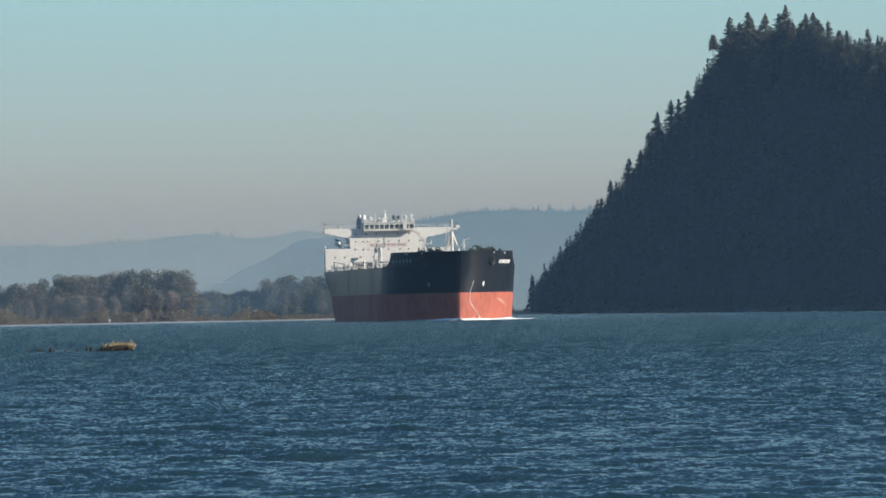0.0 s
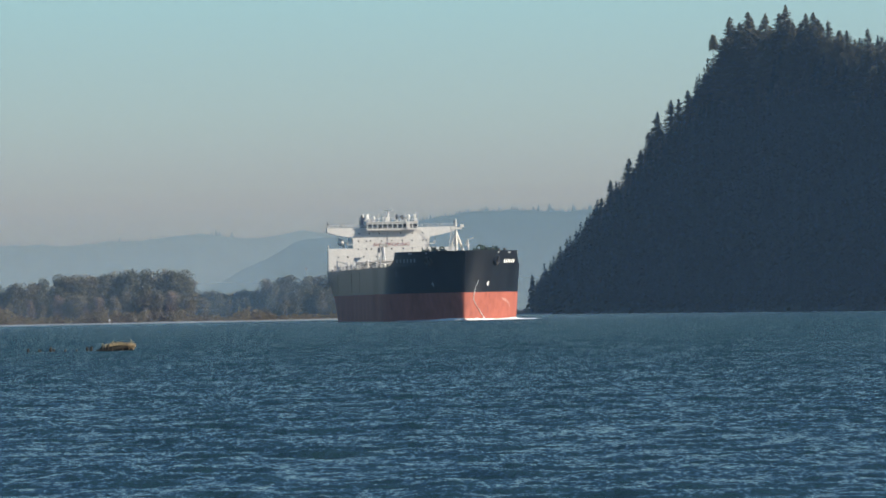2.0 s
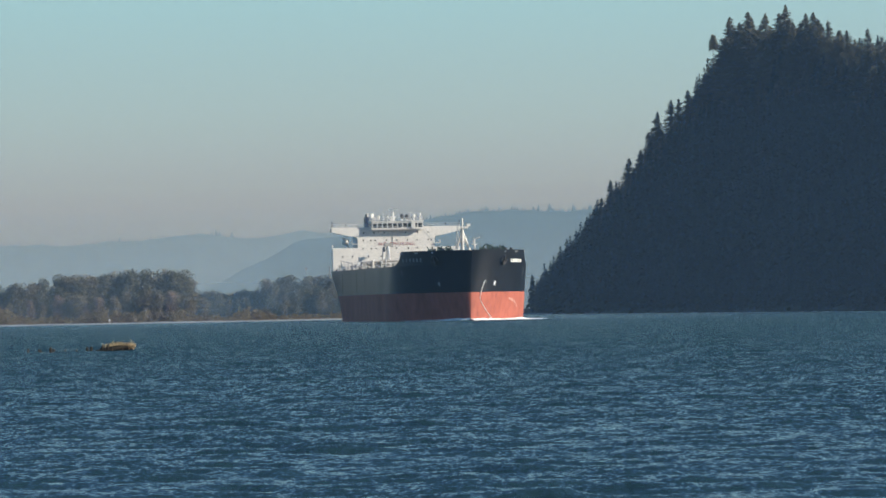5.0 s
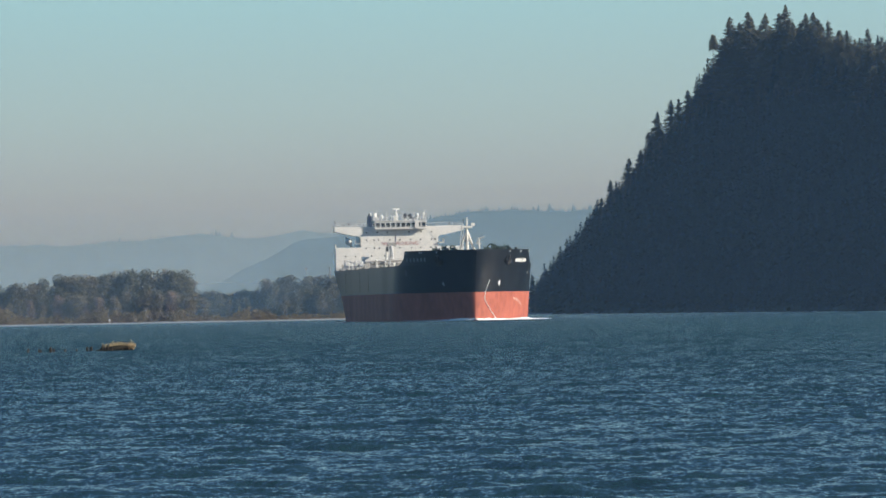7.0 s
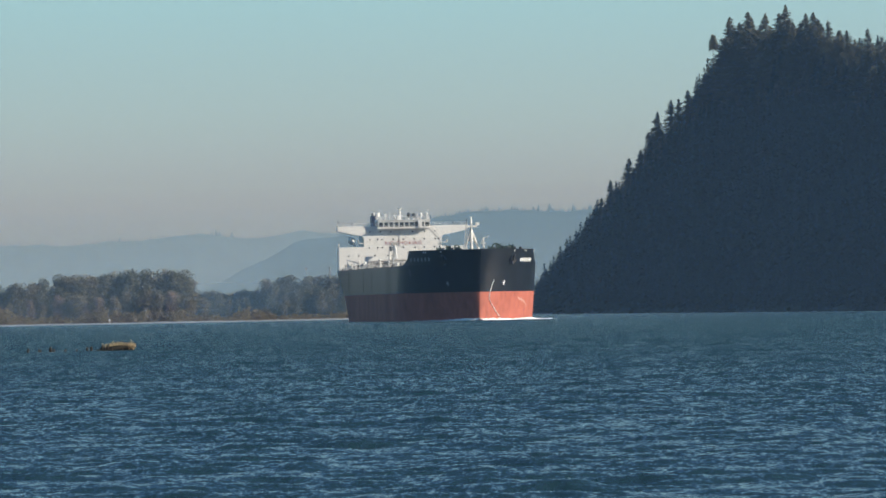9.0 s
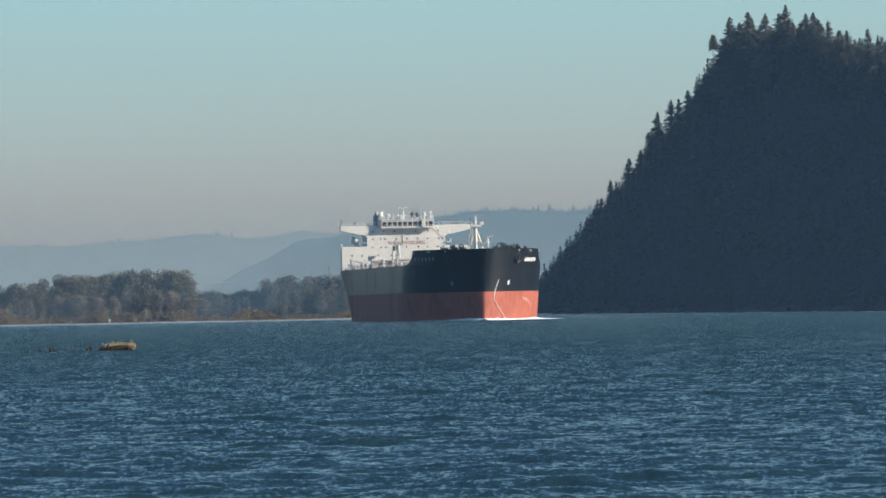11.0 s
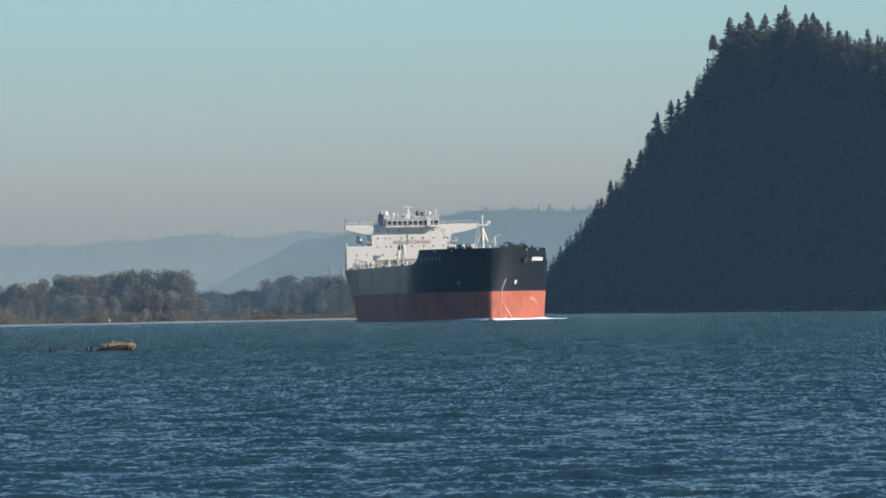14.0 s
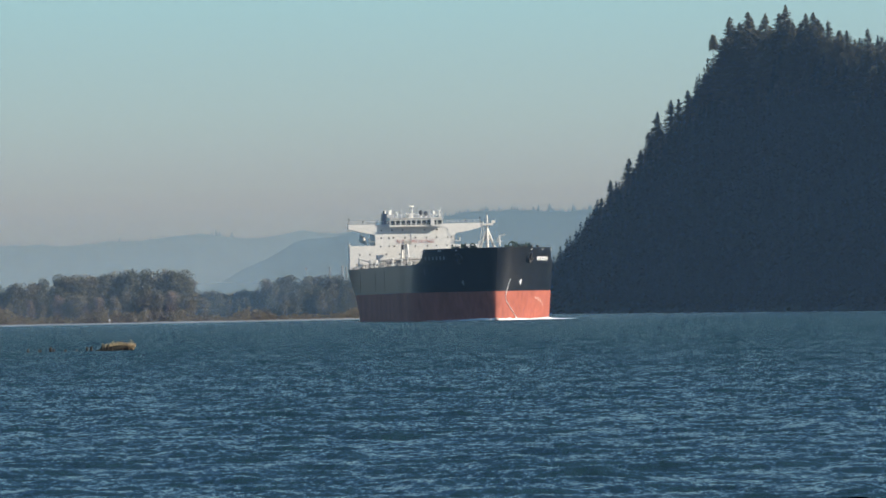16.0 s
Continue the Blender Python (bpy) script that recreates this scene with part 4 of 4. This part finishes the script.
    for a, y, w, h, m_ in ((6, -13.9, 2.7, 5.0, WHITE), (4, -19.6, 1.6, 2.0, WHITE), (20, -17, 2.6, 1.6, GREY), (34, -12, 3.0, 1.8, PIPE), (60, -13, 2.4, 2.2, GREY), (120, -14, 2.4, 1.8, PIPE), (8, 14, 2.4, 3.6, WHITE)):
        part("deck_locker", box(bmesh.new(), a, a + w, y, y + w, 17, 17 + h, 0.12), m_, ship)
    for i in range(9):
        a, y = 4 + i * 6.5, -20.2 + (i * 37 % 11) * 0.9
        part("deck_pipe_bend", rod(rod(bmesh.new(), (a, y, 17), (a, y, 18.9 + 0.3 * (i % 3)), 0.2), (a, y, 18.7 + 0.3 * (i % 3)), (a + 1, y + 5.5, 18.7 + 0.3 * (i % 3)), 0.2), PIPE if i % 2 else GREY, ship)
    for y0, y1, a in ((-19.5, -14.5, 3), (-12.5, -16.5, 9), (-10.5, -7.5, 12)):
        part("deck_stair", rod(rod(bmesh.new(), (a, y0, 17.1), (a, y1, 20.6), 0.22), (a + 0.9, y0, 17.1), (a + 0.9, y1, 20.6), 0.22), WHITE, ship)
    # valves, goosenecks and small lockers crowded before the deckhouse
    for i in range(34):
        a, y = 3 + 58 * rs.random(), -21.2 + 15.5 * rs.random()
        h, kind = rs.uniform(1.0, 2.8), i % 4
        bm = bmesh.new()
        if kind == 0:
            rod(bm, (a, y, 17), (a, y, 17 + h), 0.2)
            rod(bm, (a, y, 17 + h), (a, y + 1.2, 17 + h), 0.2)
            rod(bm, (a, y + 1.2, 17 + h), (a, y + 1.2, 16.6 + h), 0.24)
            part("gooseneck_vent", bm, WHITE, ship)
        elif kind == 1:
            rod(bm, (a, y, 17), (a, y, 17.4 + h * 0.6), 0.14)
            rod(bm, (a - 0.05, y, 17.4 + h * 0.6), (a + 0.05, y, 17.4 + h * 0.6), 0.5, seg=12)
            part("valve_wheel", bm, PIPE, ship)
        elif kind == 2:
            box(bm, a, a + 1.2, y, y + 1.5, 17, 17.2 + h * 0.6, 0.08)
            part("deck_box", bm, WHITE if i % 8 == 2 else GREY, ship)
        else:
            rod(bm, (a, y, 18.2 + h * 0.4), (a + 0.5, y + 4.5, 18.2 + h * 0.4), 0.24)
            rod(bm, (a, y, 17), (a, y, 18.2 + h * 0.4), 0.18)
            rod(bm, (a + 0.5, y + 4.5, 17), (a + 0.5, y + 4.5, 18.2 + h * 0.4), 0.18)
            part("cross_pipe", bm, DARK if i % 8 == 3 else WHITE, ship)
    part("hose_rail", box(bmesh.new(), 60, 60.5, -15.5, -4.5, 18.7, 19.3, 0.1), DARK, ship)
    part("stores_derrick", rod(rod(bmesh.new(), (5, -19.6, 17), (5, -19.6, 21.2), 0.26), (5, -19.6, 20.9), (8, -12.8, 18.6), 0.22, 0.14), WHITE, ship, "white stores derrick lowered over the deck")
    post = part("bulwark_rail_post", rod(bmesh.new(), (0, 0, 17.0), (0, 0, 18.2), 0.06, seg=5), WHITE, ship)
    post.location = (0, 21.7, 0)
    for s in (1, -1):
        for a in range(0, 188, 5):
            if (s, a) != (1, 0):
                copy_thing(post, pose(a, s * (half_beam(a, 17.2) - 0.3), 0))
        part("deck_rail", rail_mesh([(0, s * 21.7, 17.0), (184, s * 21.7, 17.0)], 1.2, False), WHITE, ship)
    for a, w in ((36, 1.0), (84, 0.8), (112, 0.4)):
        part("rubbing_strip", box(bmesh.new(), a, a + w, -22.51, -22.43, 9.6, 16.2, 0.03), DARK, ship)
    for i in range(6):
        a = 64 + i * 5.5
        part("pipe_rack", rod(rod(rod(bmesh.new(), (a, -18.5, 19.6), (a, -9, 19.9), 0.3), (a, -18.5, 17), (a, -18.5, 19.9), 0.22), (a, -12, 17), (a, -12, 20.4), 0.22), PIPE, ship)
    for i in range(7):
        y = -21.0 + 0.15 * i
        part("fairlead", box(bmesh.new(), 6 + i * 27, 8 + i * 27, -21.9, -21.2, 17.0, 17.9, 0.12), DARK, ship)

    # forecastle: mast, winches, davit
    fm = part("foremast", rod(rod(bmesh.new(), (203, -0.6, 20.7), (203, -0.6, 29.4), 0.52, 0.40), (203, -0.6, 29.4), (203, -0.6, 32.0), 0.34, 0.20), WHITE, ship, "white tripod foremast with a light platform")
    part("mast_leg", rod(bmesh.new(), (203, -0.6, 28.0), (202.2, -3.1, 20.7), 0.38, 0.42), WHITE, fm)
    part("mast_leg", rod(bmesh.new(), (203, -0.6, 28.0), (202.2, 2.1, 20.7), 0.38, 0.42), WHITE, fm)
    part("mast_crosspiece", rod(bmesh.new(), (202.6, -1.9, 24.6), (202.6, 0.8, 24.6), 0.2, seg=6), WHITE, fm)
    part("mast_platform", box(bmesh.new(), 202.0, 204.0, -2.3, 1.1, 28.7, 29.3, 0.1), WHITE, fm)
    part("mast_light", box(bmesh.new(), 203.2, 204.1, 0.7, 1.8, 29.3, 30.2, 0.08), WHITE, fm)
    part("mast_light", box(bmesh.new(), 203.2, 203.8, -2.2, -1.6, 29.2, 29.8, 0.08), GREY, fm)
    part("mast_ladder", rod(rod(bmesh.new(), (203.6, -3.2, 20.7), (203.5, -2.2, 28.6), 0.14, seg=5), (203.6, -2.5, 20.7), (203.5, -1.6, 28.6), 0.10, seg=5), GREY, fm)
    part("mast_basket", box(box(bmesh.new(), 202.6, 203.8, 2.2, 3.9, 23.6, 23.9), 202.8, 203.6, 2.5, 3.3, 23.9, 24.9, 0.08), GREY, fm)
    part("mast_strut", rod(rod(bmesh.new(), (202.6, -1.5, 26.0), (202.6, 0.9, 24.0), 0.14, seg=5), (202.6, 0.3, 26.0), (202.6, -2.1, 24.0), 0.14, seg=5), WHITE, fm)
    dv = part("davit_crane", rod(bmesh.new(), (206, 2.8, 20.7), (206, 2.8, 25.6), 0.28, 0.2), WHITE, ship)
    part("davit_arm", rod(bmesh.new(), (206, 2.5, 25.2), (206, 4.6, 25.9), 0.18, 0.14), GREY, dv)
    for a, y, r, z in ((207, 4.9, 0.95, 21.9), (206, 7.4, 1.35, 22.3), (206.5, 9.4, 1.0, 22.0), (204, 11.6, 1.25, 22.1), (200, -4.8, 1.1, 21.9), (200, -7.5, 1.3, 22.1), (201, -10.6, 0.9, 21.8)):
        w = part("mooring_winch", rod(bmesh.new(), (a, y - 0.6, z), (a, y + 0.6, z), r * 0.8, seg=16), GREEN, ship, "dark green mooring winch")
        for k in (-0.6, 0.6):
            part("winch_flange", rod(bmesh.new(), (a, y + k - 0.1, z), (a, y + k + 0.1, z), r + 0.1, seg=16), GREEN, w)
        part("winch_bed", box(bmesh.new(), a - 1.2, a + 1.2, y - 0.8, y + 0.8, 20.7, z - 0.6, 0.08), GREEN, w)
        part("winch_motor", box(bmesh.new(), a - 0.5, a + 0.4, y + 0.75, y + 1.5, z - 0.5, z + 0.5, 0.1), DARK, w)
    for y, r in ((6.2, 1.15), (-5.9, 0.8)):
        m = pose(209.5, y, 22.4, 0, 90, 0)
        bm = bmesh.new()
        for k in range(20):
            p, q = 2 * math.pi * k / 20, 2 * math.pi * (k + 1) / 20
            rod(bm, m @ Vector((r * math.cos(p), r * math.sin(p), 0)), m @ Vector((r * math.cos(q), r * math.sin(q), 0)), 0.22, seg=6)
        part("chain_wheel", bm, GREEN, ship, "dark green anchor chain wheel")
        part("chain_wheel_bed", box(bmesh.new(), 208.9, 210.1, y - 0.5, y + 0.5, 20.7, 21.5, 0.06), GREEN, ship)
    for y in (-9.5, 5.2, 12.8, 14.6):
        part("bollard", rod(rod(bmesh.new(), (203, y, 20.7), (203, y, 22.5), 0.4, seg=10), (204.2, y, 20.7), (204.2, y, 22.5), 0.4, seg=10), DARK, ship)
    # anchors, bow marks and name bars
    for s in (1, -1):
        m = on_bow(along(10.6, 18.3), s, 18.3, 0.02)
        bm = bmesh.new()
        bmesh.ops.create_cone(bm, cap_ends=True, segments=20, radius1=1.75, radius2=1.45, depth=0.5, matrix=m @ Matrix.Translation((0, 0.4, 0.1)))
        part("anchor_pocket", bm, BLACK, ship)
        bm = box(bmesh.new(), -0.22, 0.22, -1.0, 1.9, 0.35, 0.8, 0.08)
        bmesh.ops.transform(bm, matrix=m, verts=bm.verts)
        anchor = part("anchor", bm, RUST, ship, "rusty stockless anchor housed in the bow")
        bm = bmesh.new()
        rod(bm, (0, -1.0, 0.6), (-1.35, 0.5, 0.75), 0.32, 0.15)
        rod(bm, (0, -1.0, 0.6), (1.35, 0.5, 0.75), 0.32, 0.15)
        bmesh.ops.transform(bm, matrix=m, verts=bm.verts)
        part("anchor_fluke", bm, RUST, anchor)
        # name as slanted bars; the starboard ones are coloured grey for the bow's shade
        mm = on_bow(along(15.7 if s > 0 else 16.8, 18.4 if s > 0 else 19.0), s, 18.4 if s > 0 else 19.0, 0.05)
        for i in range(6):
            bm = bmesh.new()
            box(bm, -0.42, 0.42, -0.55, 0.55, -0.02, 0.02)
            bmesh.ops.transform(bm, matrix=mm @ Matrix.Translation(((-2.8 + i * 1.12) * (1.4 if s > 0 else 1.9), 0, 0)) @ pose(0, 0, 0, 0, 0, -12), verts=bm.verts)
            part("name_bar", bm, MARK if s > 0 else DIM, ship)
        # thruster and bulb marks; the starboard one has shade in its colour too
        bm = box(box(bmesh.new(), -0.12, 0.35, -0.75, 0.75, -0.02, 0.02), -0.5, 0.1, -0.2, 0.35, -0.02, 0.02)
        bmesh.ops.transform(bm, matrix=on_bow(along(8.0 if s > 0 else 9.2, 11.4), s, 11.4, 0.05), verts=bm.verts)
        part("bulb_mark", bm, MARK if s > 0 else DIM, ship, "white bulbous bow mark")
        bm = box(bmesh.new(), -0.15, 0.15, -1.0, 1.0, -0.02, 0.02)
        bmesh.ops.transform(bm, matrix=on_bow(196.0, s, 15.0, 0.05), verts=bm.verts)
        part("draught_mark", bm, DIM, ship)
        for a in (214, 207.5, 206.5, 198, 196.8):
            bm = box(bmesh.new(), -0.3, 0.3, -0.25, 0.25, -0.03, 0.03, 0.05)
            bmesh.ops.transform(bm, matrix=on_bow(a, s, 21.2, 0.05), verts=bm.verts)
            part("fairlead_opening", bm, GREY, ship)
    # scraped paint low on the port bow
    for k, (y, z, w, h) in enumerate(((13.9, 6.5, 1.1, 0.30), (14.9, 6.2, 1.3, 0.42), (15.9, 5.6, 1.2, 0.36), (16.6, 4.9, 0.9, 0.26), (16.9, 4.2, 0.5, 0.22))):
        bm = bmesh.new()
        bmesh.ops.create_circle(bm, cap_ends=True, segments=10, radius=1.0, matrix=on_bow(along(y, z), 1, z, 0.04) @ pose(0, 0, 0, 0, 0, -18 - 9 * k) @ Matrix.Diagonal((w, h, 1, 1)))
        part("paint_scrape", bm, SCRAPE, ship, "pale scraped paint")
    # pale hawser hanging down the port bow
    bm = bmesh.new()
    line = []
    for i in range(15):
        k = i / 14
        z = 12.4 - 11.9 * k
        y = 4.6 - 3.2 * math.sin(min(k, 0.5) * math.pi) * 0.5 + 9.2 * max(0, k - 0.5) ** 1.2
        a = along(y, z)
        line.append(on_bow(a, 1, z, 0.12).translation)
    for p, q in zip(line, line[1:]):
        rod(bm, p, q, 0.085, seg=6)
    part("hanging_hawser", bm, MARK, ship, "pale hawser hanging down the bow")
    return ship, scanner


def rail_mesh(line, height, posts=True):
    bm = bmesh.new()
    for p, q in zip(line, line[1:]):
        p, q = Vector(p), Vector(q)
        for k in (0.5, 1.0):
            up = Vector((0, 0, height * k))
            rod(bm, p + up, q + up, 0.045, seg=4)
        if posts:
            n = max(1, int((q - p).length / 1.8))
            for i in range(n + 1):
                c = p.lerp(q, i / n)
                rod(bm, c, c + Vector((0, 0, height)), 0.045, seg=4)
    return bm


ship, radar = build_tanker()


def build_bow_wave():
    """Foam thrown up along the waterline, trailing away on both sides."""
    rs = np.random.RandomState(5)
    v, f = [], []
    for side, length, spread in ((1, 35, 0.30), (-1, 24, 0.12)):
        n = 90
        for i in range(n):
            k = i / (n - 1)
            a = 218.0 - length * k
            hb = half_beam(min(a, 216.4), 0.3)
            y0 = hb - 0.4 + spread * length * max(0, k - 0.25) ** 1.5
            crest = ((0.27 if side > 0 else 0.5) * math.exp(-((k - 0.10) / 0.22) ** 2) + (0.30 if side > 0 else 0.25) * (1 - k) ** 0.7 + (0.42 * math.exp(-((k - 0.58) / 0.12) ** 2) if side > 0 else 0)) * rs.uniform(0.6, 1.25)
            wide = 1.0 + 3.2 * k
            base = len(v)
            for w, z in ((0, 0.1), (0.25, crest), (0.6, crest * 0.55), (1.0, -0.12)):
                v.append((a + rs.uniform(-0.2, 0.2), side * (y0 + w * wide * rs.uniform(0.85, 1.15)), z))
            if i:
                for j in range(3):
                    q = (base - 4 + j, base + j, base + j + 1, base - 3 + j)
                    f.append(q)
    return tagged(sheet("bow_wave", v, f, FOAM, smooth=False), "white foaming bow wave of the tanker", "foam", kind="stuff")


foam = build_bow_wave()


def motions():
    rows, drift, turns = [], [], []
    for i in range(33):
        t = i * 0.5
        rows.append((t, pose(-19.28 + 0.618 * t, 2104.85 - 5.534 * t, 0, 0, 0, 6.438 + 0.012 * t - 90)))
        drift.append((t, pose(0.12 * t, 1.5 * t, 0)))
        turns.append((t, pose(-3, -0.6, 38.2, 0, 0, 360 * (t - 8.13) / 2.96)))
    walk(ship, rows)
    walk(foam, rows)
    walk(waves, drift)
    walk(radar, turns)


motions()
